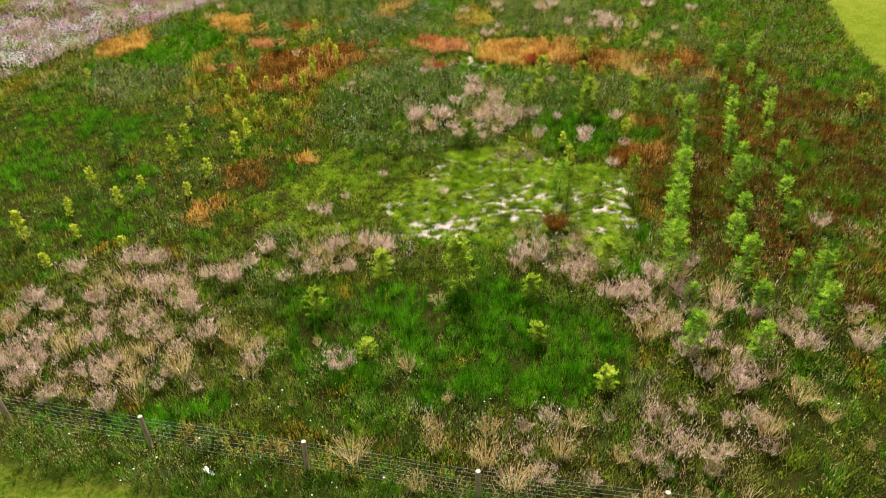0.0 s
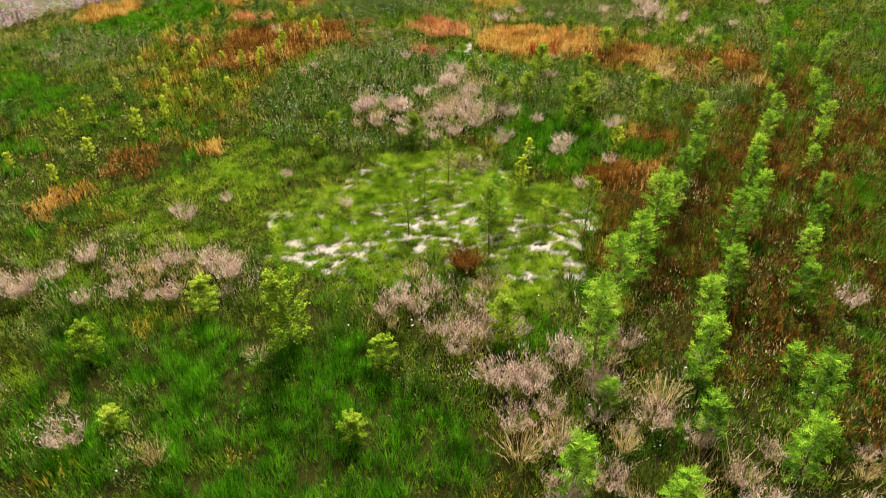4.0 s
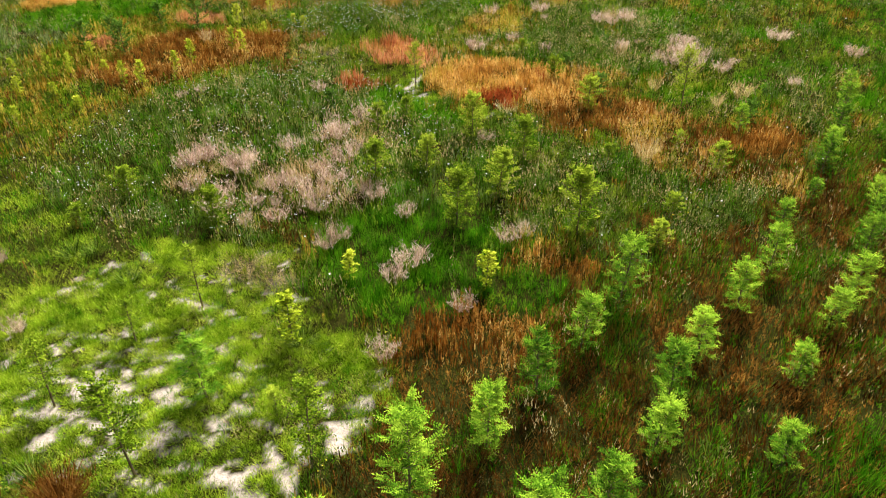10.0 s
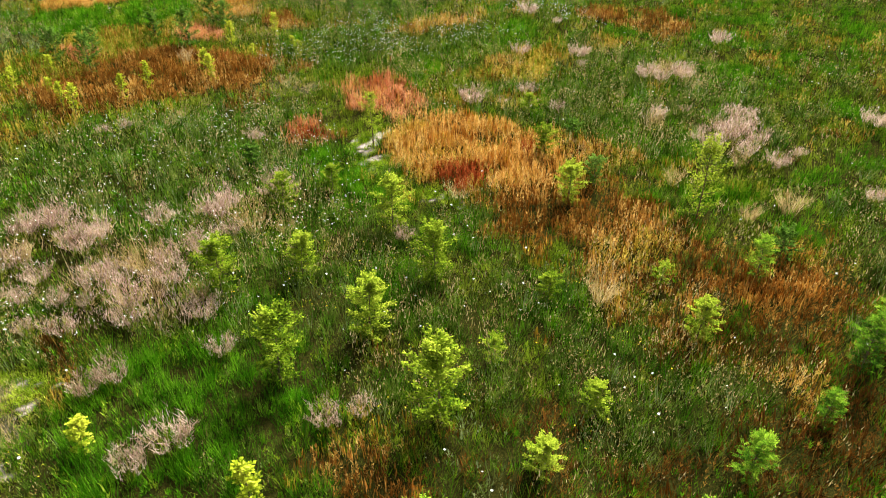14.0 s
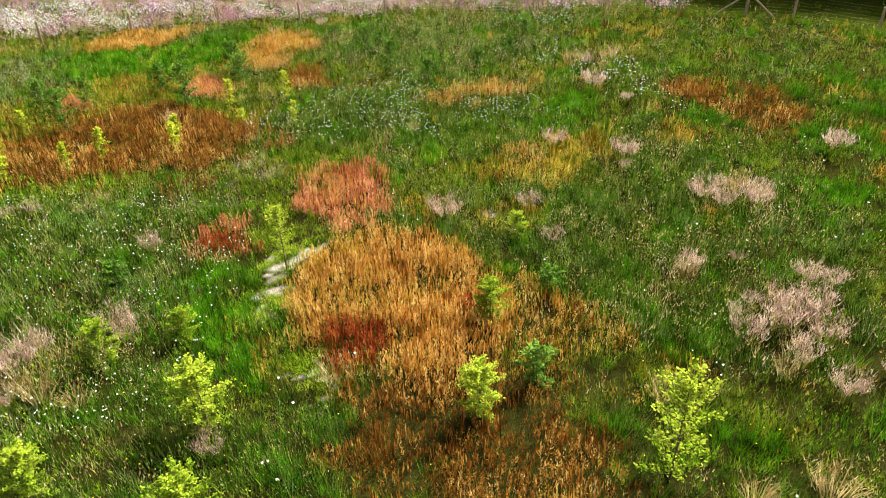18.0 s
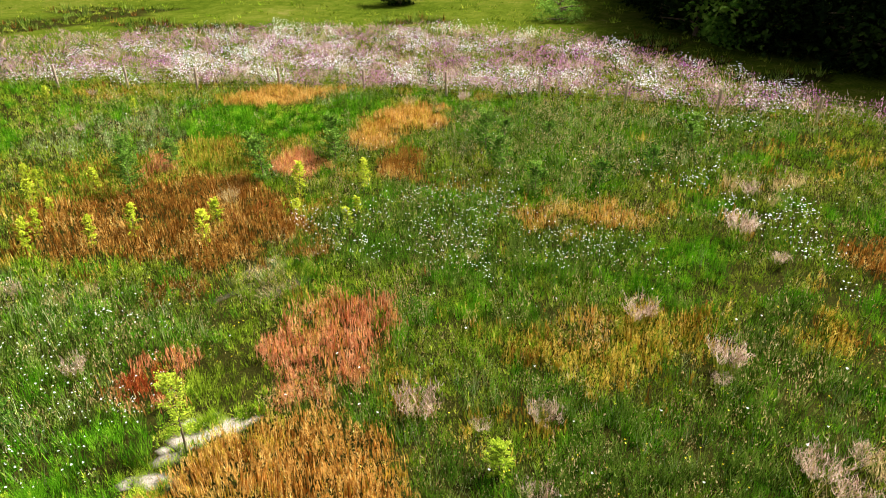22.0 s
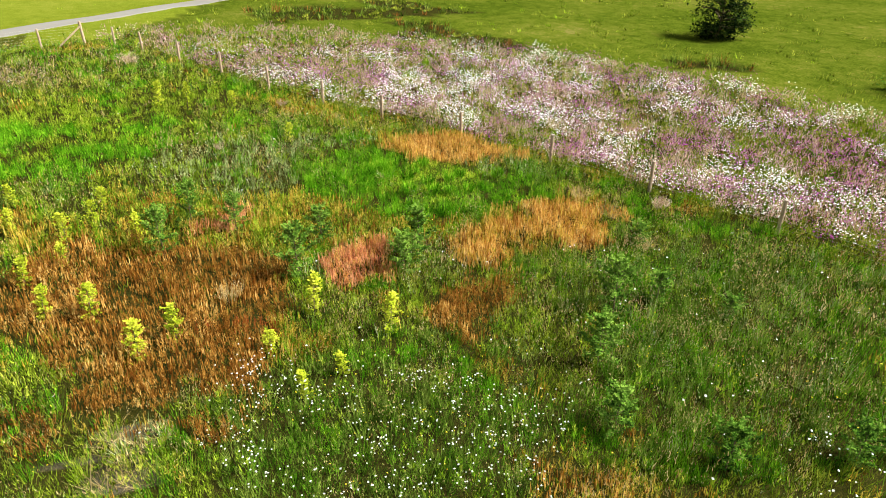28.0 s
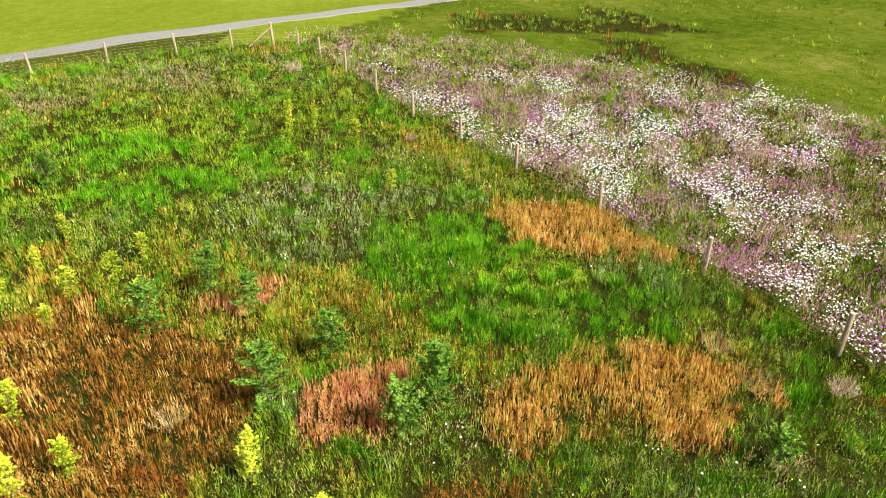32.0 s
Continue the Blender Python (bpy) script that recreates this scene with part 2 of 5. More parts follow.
area("rust", 0.9, 4.9, 34.6, 6.7, 35.6, 7.2, 35.2, 7.7, 34.3, 7.1, 32.6, 6.2, 32.0, 5.2, 32.6, 4.7, 33.4)
area("ochre", 0.95, 7.4, 34.3, 9.2, 34.3, 9.7, 33.4, 8.8, 32.0, 7.7, 31.6, 7.0, 32.3)
area("silver", 0.95, 4.3, 26.3, 4.8, 26.9, 5.4, 26.9, 5.7, 26.3, 5.4, 25.5, 4.5, 25.6)
area("rust", 0.85, -14.5, 32.0, -13.1, 33.0, -12.6, 31.7, -13.5, 30.1, -14.6, 30.5)
area("orange", 0.6, -16.8, 29.6, -15.5, 30.5, -14.8, 29.6, -15.8, 28.5)
area("orange", 0.7, -11.4, 31.3, -11.0, 32.1, -10.4, 31.6, -10.7, 30.6)
area("rust", 0.85, 4.7, 34.5, 5.2, 35.7, 6.9, 35.8, 7.8, 35.2, 9.0, 34.8, 9.2, 33.5, 5.6, 32.4, 4.9, 33.5)
area("ochre", 0.85, 6.1, 38.9, 7.6, 38.7, 9.1, 37.9, 8.7, 37.1, 7.7, 36.0, 8.5, 35.5, 7.9, 34.9, 6.9, 35.8, 6.7, 37.1)
area("orange", 1.0, 2.3, 36.4, 1.7, 37.6, 1.9, 38.7, 2.7, 39.8, 3.9, 40.3, 5.2, 39.7, 6.0, 38.6, 6.8, 37.4, 6.9, 36.2, 6.8, 35.6, 6.0, 35.5, 5.2, 35.1, 4.6, 35.1, 3.9, 35.7, 3.1, 35.8)
area("crimson", 1.0, 3.8, 35.6, 4.1, 36.4, 4.6, 36.5, 5.0, 35.8, 4.8, 34.9, 4.4, 34.8)
area("crimson", 0.7, 5.8, 37.2, 6.1, 37.7, 6.3, 37.2, 6.1, 36.9)
area("sandturf", 1.0, 3.2, 34.7, 3.3, 35.3, 3.8, 35.7, 4.4, 35.0, 4.5, 34.3, 4.0, 34.3)
area("sandturf", 1.0, 1.6, 36.1, 1.4, 37.5, 1.7, 37.5, 2.1, 36.8, 2.1, 36.1)
area("sandturf", 0.9, 0.7, 38.5, 0.9, 39.4, 1.6, 39.5, 1.6, 38.6, 1.4, 37.6, 1.6, 37.0, 1.2, 37.0)
area("salmon", 0.95, 0.7, 40.0, -0.2, 41.1, -0.5, 42.7, 1.0, 43.6, 2.0, 42.5, 2.7, 41.1, 3.1, 40.2, 2.0, 39.3)
area("salmon", 0.9, -1.2, 37.8, -1.6, 38.5, -0.7, 39.2, 0.6, 38.1, -0.4, 37.6)
area("crimson", 0.6, -1.1, 38.0, -0.9, 38.6, 0.0, 38.5, -0.1, 37.9)
area("straw", 0.9, -2.8, 41.5, -2.8, 42.3, -1.2, 42.9, -1.4, 41.7)
area("brown", 0.9, -3.8, 40.2, -4.2, 41.1, -3.0, 41.3, -2.4, 40.5, -3.0, 40.0)
area("lime", 0.8, -2.1, 40.4, -2.4, 42.6, -1.0, 42.4, -0.7, 40.9, -0.2, 40.2, -0.9, 39.7)
area("lime", 0.8, -0.6, 38.9, -0.0, 39.8, 1.0, 39.9, 1.5, 39.2, 0.8, 38.3)
area("gold", 1.0, 4.3, 43.7, 4.6, 44.9, 5.8, 46.8, 7.2, 47.1, 7.6, 45.9, 6.8, 44.4, 6.5, 43.2, 5.5, 43.4)
area("ochre", 0.7, 4.6, 44.4, 5.4, 46.1, 6.0, 45.5, 5.6, 43.7)
area("ochre", 0.75, 0.5, 49.3, 2.1, 51.4, 4.2, 51.2, 3.9, 49.8, 2.4, 48.1)
area("rust", 0.9, 8.7, 52.4, 10.1, 53.9, 11.6, 53.0, 13.3, 51.0, 14.5, 49.2, 12.8, 48.9, 10.8, 50.1)
area("gold", 0.7, 8.4, 47.9, 9.3, 48.9, 10.0, 47.8, 9.3, 47.0)
area("pink", 0.8, 9.6, 42.9, 11.0, 44.6, 12.2, 43.7, 10.9, 42.7)
area("pink", 0.8, 9.3, 39.9, 10.5, 40.7, 10.6, 39.7, 9.6, 39.2)
area("pink", 0.95, 10.7, 39.0, 12.2, 40.0, 12.2, 38.5, 11.9, 36.8, 11.2, 36.9, 10.9, 37.6)
area("pink", 0.8, 5.8, 54.5, 6.3, 56.9, 6.9, 55.5, 6.6, 54.3)
area("rust", 0.9, -9.3, 39.2, -10.0, 40.4, -9.8, 42.2, -10.1, 44.9, -8.3, 45.8, -6.0, 46.3, -4.5, 45.4, -4.7, 43.7, -4.4, 42.6, -6.0, 41.0, -7.3, 39.5, -7.6, 38.5)
area("rust", 0.9, -8.4, 39.6, -10.3, 39.8, -10.8, 41.3, -9.8, 42.4, -8.5, 43.3, -7.4, 45.0, -8.4, 46.9, -5.3, 45.7, -4.7, 44.9, -5.0, 43.3, -4.8, 42.0, -6.1, 40.6, -6.7, 39.8)
area("rust", 0.8, -8.3, 40.5, -10.0, 42.2, -9.1, 44.2, -8.5, 46.7, -7.0, 46.5, -6.4, 45.0, -5.8, 44.0, -4.9, 42.4)
area("rust", 0.8, -8.6, 45.2, -6.1, 46.3, -3.7, 45.0, -1.5, 44.3, -3.6, 41.8, -6.5, 40.7, -8.2, 41.3)
area("salmon", 0.8, -10.1, 44.3, -11.5, 44.6, -12.1, 45.6, -10.7, 45.6)
area("crimson", 0.6, -4.9, 43.9, -5.3, 44.9, -4.8, 45.7, -4.2, 44.8)
area("salmon", 1.0, -6.8, 46.8, -8.0, 47.5, -8.4, 48.6, -7.6, 49.0, -6.4, 48.2, -6.2, 47.4)
area("rust", 0.9, -4.1, 48.6, -5.4, 49.8, -5.2, 51.4, -4.1, 51.3, -3.3, 49.6)
area("orange", 0.95, -15.6, 51.4, -17.0, 53.0, -15.2, 55.7, -13.5, 55.7, -13.2, 53.0, -13.8, 51.5)
area("orange", 0.9, -7.1, 50.5, -9.1, 52.9, -9.0, 55.2, -7.8, 56.6, -6.2, 55.3, -6.3, 53.0, -6.1, 50.9)
area("ochre", 0.7, -7.1, 50.4, -7.6, 51.2, -6.7, 52.2, -7.4, 52.8, -6.8, 54.8, -6.4, 52.6, -5.8, 51.2)
area("silver", 0.95, -16.4, 42.3, -18.2, 44.3, -17.6, 47.1, -14.5, 47.8, -12.8, 47.0, -12.8, 45.2, -14.5, 43.6)
area("silver", 0.7, -16.7, 46.1, -17.6, 48.2, -17.3, 51.0, -16.3, 51.4, -15.5, 48.3)
area("silver", 0.8, -12.9, 53.2, -13.2, 55.1, -12.0, 55.1, -11.6, 53.4)
area("turf", 0.8, -12.5, 50.5, -14.4, 52.0, -13.5, 53.2, -12.0, 53.5, -10.5, 52.8, -10.4, 51.8, -11.5, 50.7)
area("brown", 0.9, -3.9, 40.2, -4.0, 40.8, -3.5, 41.3, -2.6, 40.8, -2.6, 40.5)
area("lime", 0.7, -25.9, 41.3, -27.7, 42.9, -26.1, 46.1, -22.5, 47.9, -19.0, 46.9, -20.0, 45.2, -21.1, 43.3)
area("pink", 0.75, -27.4, 29.7, -29.9, 31.1, -33.1, 36.3, -35.3, 40.2, -32.8, 41.9, -27.7, 40.4, -28.5, 35.7, -24.0, 33.1)


# tussocks of rough grass: middle, half axes, turn
TUSSOCKS = []


def tussock_drift(x, y, a, b, turn):
    TUSSOCKS.append((x, y, a, b, radians(turn)))


tussock_drift(-45.9, 58.4, 8.6, 2.4, 78)
tussock_drift(-36.9, 60.7, 2.1, 1.8, 76)
tussock_drift(-32.0, 62.7, 2.5, 1.4, 76)
tussock_drift(-31.8, 62.3, 3.2, 1.3, 92)
tussock_drift(-36.5, 59.9, 1.9, 1.1, 92)
tussock_drift(-45.1, 55.8, 5.7, 2.3, 93)
tussock_drift(-47.4, 62.0, 2.4, 1.7, 93)
tussock_drift(-39.6, 60.9, 2.5, 1.6, 41)
tussock_drift(-33.7, 63.8, 2.0, 1.2, 42)
tussock_drift(-50.6, 61.6, 2.4, 1.8, 41)
tussock_drift(-24.1, 73.0, 2.4, 1.2, 42)
# dark tussocks that stand in for the wood's shade on this grass
tussock_drift(1.0, 70.2, 3.9, 1.6, 42)
tussock_drift(-6.7, 75.5, 1.6, 3.0, 42)
tussock_drift(-2.3, 72.0, 1.7, 1.1, 42)

KINDS = ["meadow", "pink", "rush", "orange", "rust", "turf", "sandturf", "yarrow", "brown", "salmon", "ochre", "crimson", "gold", "silver", "cotton", "daisy", "dark", "straw", "olive", "lime", "tussock", "mown", "strip", "rough"]
X0, X1, Y0, Y1, STEP = -75.0, 45.0, -10.0, 110.0, 0.2
gx, gy = np.meshgrid(np.arange(X0, X1, STEP), np.arange(Y0, Y1, STEP), indexing="ij")
wx = gx + 0.9 * (fractal(gx, gy, 1.6) - 0.5) + 1.0 * (fractal(gx + 90, gy, 0.6) - 0.5)
wy = gy + 0.9 * (fractal(gx, gy + 70, 1.6) - 0.5) + 1.0 * (fractal(gx, gy + 40, 0.6) - 0.5)
zone = np.zeros(gx.shape, np.int16)
tussocks = np.zeros(gx.shape, np.int16)
BLOOM = {k: np.zeros(gx.shape, bool) for k in ("cotton", "daisy", "yarrow")}
for kind, size, seed, level in (("olive", 1.5, 11, 0.6), ("rush", 1.3, 57, 0.58), ("dark", 1.1, 83, 0.62), ("lime", 0.9, 29, 0.64)):
    zone[fractal(gx + seed * 3, gy - seed, size) > level] = KINDS.index(kind)
for n_area, (kind, cover, outline) in enumerate(AREAS):
    lo, hi = outline.min(0) - 0.8, outline.max(0) + 0.8
    box = np.s_[max(int((lo[0] - X0) / STEP), 0):int((hi[0] - X0) / STEP) + 2, max(int((lo[1] - Y0) / STEP), 0):int((hi[1] - Y0) / STEP) + 2]
    u, v = wx[box], wy[box]
    inside = np.zeros(u.shape, bool)
    for (x0, y0), (x1, y1) in zip(outline, np.roll(outline, -1, 0)):
        if y0 != y1:
            inside ^= ((y0 > v) != (y1 > v)) & (u < (x1 - x0) * (v - y0) / (y1 - y0) + x0)
    if kind in BLOOM:
        BLOOM[kind][box] |= inside
    if cover < 1:
        inside &= fractal(gx[box] + 13 * n_area, gy[box] - 7 * n_area, 1.1) < 0.36 + 0.34 * cover
    zone[box][inside] = KINDS.index(kind)
for px, py, a, b, turn in TUSSOCKS:
    c, q = math.cos(turn), math.sin(turn)
    u, v = (wx - px) * c + (wy - py) * q, (wy - py) * c - (wx - px) * q
    tussocks[(u / a) ** 2 + (v / b) ** 2 < 0.6 + 0.8 * fractal(gx + 21, gy, 0.55)] = 1
kind_of_land, d_south, d_north, d_east = land(gx, gy)
zone[(kind_of_land == 1) & (d_south + 0.6 * fractal(gx, gy, 0.7) > 1.0)] = KINDS.index("mown")
# mown grass by the fence: rough's darker colour stands for its dimmer light
zone[(kind_of_land == 1) & (gy < 24) & (gx > -28) & (gx < 3)] = KINDS.index("rough")
zone[(kind_of_land == 1) & (gx > -32) & (gx < 3) & (d_south + 0.7 * fractal(gx, gy, 0.8) < 1.7)] = KINDS.index("dark")  # long grass left along the fence
zone[kind_of_land == 2] = KINDS.index("strip")
zone[kind_of_land == 3] = KINDS.index("rough")
zone[(kind_of_land == 3) & (tussocks > 0)] = KINDS.index("tussock")


def bare_at(x, y, kind):
    """How far the sand lies bare between the turf cushions, 0 to 1."""
    spots = np.clip((fractal(x * 1.0 + 0.4 * y, y * 1.3, 0.23) + 0.55 * (fractal(x + 9, y, 2.4) - 0.5) - 0.59 + 0.06 * (y > 32)) * 7, 0, 1)
    few = 0 * x
    dry = 0.25 * fractal(x, y + 9, 0.5)
    return np.select([kind == KINDS.index("sandturf"), kind == KINDS.index("turf"), kind == KINDS.index("straw")], [spots, few, dry], 0.0)


glade_d = to_line(gx, gy, GLADE)[0]


# ---- materials ----
def material(name, rough=0.7, spec=0.25):
    m = bpy.data.materials.new(name)
    m.use_nodes = True
    n = m.node_tree.nodes
    bsdf = n["Principled BSDF"]
    bsdf.inputs["Roughness"].default_value = rough
    bsdf.inputs["Specular IOR Level"].default_value = spec
    return m, n, m.node_tree.links, bsdf


def ramp_of(n, stops):
    r = n.new("ShaderNodeValToRGB")
    e = r.color_ramp.elements
    while len(e) < len(stops):
        e.new(0.5)
    for q, (p, c) in zip(e, stops):
        q.position, q.color = p, (*c, 1)
    return r


def plant_material(name, dark, mid, light, thin=0.14, each=0.12):
    """Leaf or stalk: tone varies plant by plant and in drifts over the field; thin lets light through."""
    m, n, l, bsdf = material(name, 0.9, 0.008)
    tone = n.new("ShaderNodeAttribute")
    tone.attribute_name = "tone"
    place = n.new("ShaderNodeNewGeometry")
    drift = n.new("ShaderNodeTexNoise")
    drift.inputs["Scale"].default_value = 2.6
    drift.inputs["Detail"].default_value = 3
    l.new(place.outputs["Position"], drift.inputs["Vector"])
    info = n.new("ShaderNodeObjectInfo")

    def times_plus(value, factor, rest):
        k = n.new("ShaderNodeMath")
        k.operation = "MULTIPLY_ADD"
        l.new(value, k.inputs[0])
        k.inputs[1].default_value = factor
        if isinstance(rest, float):
            k.inputs[2].default_value = rest
        else:
            l.new(rest, k.inputs[2])
        return k.outputs[0]

    total = times_plus(drift.outputs["Fac"], 1.3, -0.55 - 0.5 * each)
    total = times_plus(tone.outputs["Fac"], 0.8, total)
    total = times_plus(info.outputs["Random"], each, total)
    ramp = ramp_of(n, [(0.08, dark), (0.45, mid), (0.88, light)])
    l.new(total, ramp.inputs["Fac"])
    l.new(ramp.outputs["Color"], bsdf.inputs["Base Color"])
    if thin:
        through_leaf = n.new("ShaderNodeBsdfTranslucent")
        l.new(ramp.outputs["Color"], through_leaf.inputs["Color"])
        both = n.new("ShaderNodeMixShader")
        both.inputs[0].default_value = thin
        l.new(bsdf.outputs[0], both.inputs[1])
        l.new(through_leaf.outputs[0], both.inputs[2])
        l.new(both.outputs[0], n["Material Output"].inputs["Surface"])
    return m


M = {
    "meadow": plant_material("meadow_grass", (0.010, 0.016, 0.001), (0.13, 0.195, 0.009), (0.48, 0.50, 0.07)),
    "lush": plant_material("rush_green", (0.006, 0.034, 0.002), (0.072, 0.26, 0.005), (0.28, 0.56, 0.025)),
    "lime": plant_material("lime_grass", (0.03, 0.060, 0.003), (0.17, 0.29, 0.009), (0.46, 0.58, 0.05)),
    "short": plant_material("short_turf", (0.05, 0.11, 0.005), (0.30, 0.46, 0.018), (0.66, 0.74, 0.08)),
    "deep": plant_material("deep_green_herb", (0.005, 0.016, 0.002), (0.065, 0.125, 0.010), (0.26, 0.34, 0.06)),
    "silver": plant_material("silver_green_herb", (0.07, 0.11, 0.03), (0.28, 0.36, 0.13), (0.58, 0.62, 0.34)),
    "rust": plant_material("rust_sorrel", (0.06, 0.018, 0.004), (0.275, 0.107, 0.016), (0.52, 0.28, 0.06), 0.35),
    "orange": plant_material("orange_sorrel", (0.26, 0.10, 0.018), (0.66, 0.37, 0.085), (0.90, 0.66, 0.24), 0.4),
    "salmon": plant_material("salmon_sorrel", (0.24, 0.06, 0.025), (0.70, 0.30, 0.14), (0.88, 0.55, 0.30), 0.4),
    "crimson": plant_material("crimson_sorrel", (0.15, 0.016, 0.006), (0.37, 0.072, 0.020), (0.54, 0.18, 0.05), 0.4),
    "gold": plant_material("golden_grass", (0.14, 0.09, 0.008), (0.50, 0.34, 0.035), (0.80, 0.62, 0.14), 0.4),
    "brown": plant_material("brown_stalk", (0.03, 0.010, 0.003), (0.16, 0.062, 0.012), (0.34, 0.17, 0.04), 0.15),
    "seed": plant_material("straw_seed_head", (0.24, 0.15, 0.05), (0.48, 0.34, 0.14), (0.76, 0.60, 0.32), 0.4),
    "pink": plant_material("pink_seed_head", (0.26, 0.15, 0.11), (0.55, 0.37, 0.29), (0.84, 0.66, 0.56), 0.45),
    "mauve": plant_material("mauve_flower_head", (0.28, 0.09, 0.17), (0.54, 0.25, 0.36), (0.78, 0.52, 0.60), 0.4),
    "white": plant_material("white_petal", (0.74, 0.74, 0.70), (0.86, 0.86, 0.84), (0.92, 0.92, 0.91), 0.4),
    "yellow": plant_material("yellow_petal", (0.60, 0.45, 0.02), (0.80, 0.62, 0.03), (0.90, 0.75, 0.08), 0.4),
    "purple": plant_material("purple_petal", (0.12, 0.012, 0.10), (0.36, 0.055, 0.29), (0.56, 0.19, 0.48), 0.4),
    "green_leaf": plant_material("rowan_leaf", (0.02, 0.065, 0.005), (0.11, 0.24, 0.012), (0.36, 0.52, 0.04), 0.22, 0.45),
    "yellow_leaf": plant_material("yellow_maple_leaf", (0.11, 0.17, 0.010), (0.36, 0.44, 0.020), (0.66, 0.68, 0.07), 0.3, 0.3),
    "birch_leaf": plant_material("birch_leaf", (0.05, 0.10, 0.006), (0.19, 0.29, 0.013), (0.42, 0.49, 0.045), 0.18, 0.4),
    "hazel_leaf": plant_material("hazel_leaf", (0.015, 0.05, 0.006), (0.085, 0.19, 0.018), (0.24, 0.38, 0.06), 0.3, 0.35),
    # near-black leaves: the wood's own shade is put into this colour
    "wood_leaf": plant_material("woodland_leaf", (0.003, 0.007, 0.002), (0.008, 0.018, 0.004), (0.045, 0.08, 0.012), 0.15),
}


def bark_material(name, a, b, size=40):
    m, n, l, bsdf = material(name, 0.85)
    t = n.new("ShaderNodeTexNoise")
    t.inputs["Scale"].default_value = size
    t.inputs["Detail"].default_value = 6
    c = n.new("ShaderNodeTexCoord")
    st = n.new("ShaderNodeMapping")
    st.inputs["Scale"].default_value = (1, 1, 0.15)
    l.new(c.outputs["Object"], st.inputs["Vector"])
    l.new(st.outputs[0], t.inputs["Vector"])
    r = ramp_of(n, [(0.3, a), (0.7, b)])
    l.new(t.outputs["Fac"], r.inputs["Fac"])
    l.new(r.outputs[0], bsdf.inputs["Base Color"])
    bump = n.new("ShaderNodeBump")
    bump.inputs["Strength"].default_value = 0.5
    bump.inputs["Distance"].default_value = 0.01
    l.new(t.outputs["Fac"], bump.inputs["Height"])
    l.new(bump.outputs[0], bsdf.inputs["Normal"])
    return m


M["bark"] = bark_material("sapling_bark", (0.07, 0.045, 0.025), (0.22, 0.16, 0.10))
M["post"] = bark_material("weathered_fence_timber", (0.24, 0.165, 0.11), (0.52, 0.39, 0.28), 25)
M["post_top"] = bark_material("sawn_timber_end", (0.30, 0.26, 0.21), (0.48, 0.43, 0.36), 60)
wire_mat, wn, wl, wb = material("galvanised_wire", 0.45, 0.5)
wb.inputs["Base Color"].default_value = (0.55, 0.56, 0.56, 1)
wb.inputs["Metallic"].default_value = 0.7
paper_mat, pn, pl, pb = material("white_plastic", 0.4)
pb.inputs["Base Color"].default_value = (0.85, 0.87, 0.88, 1)


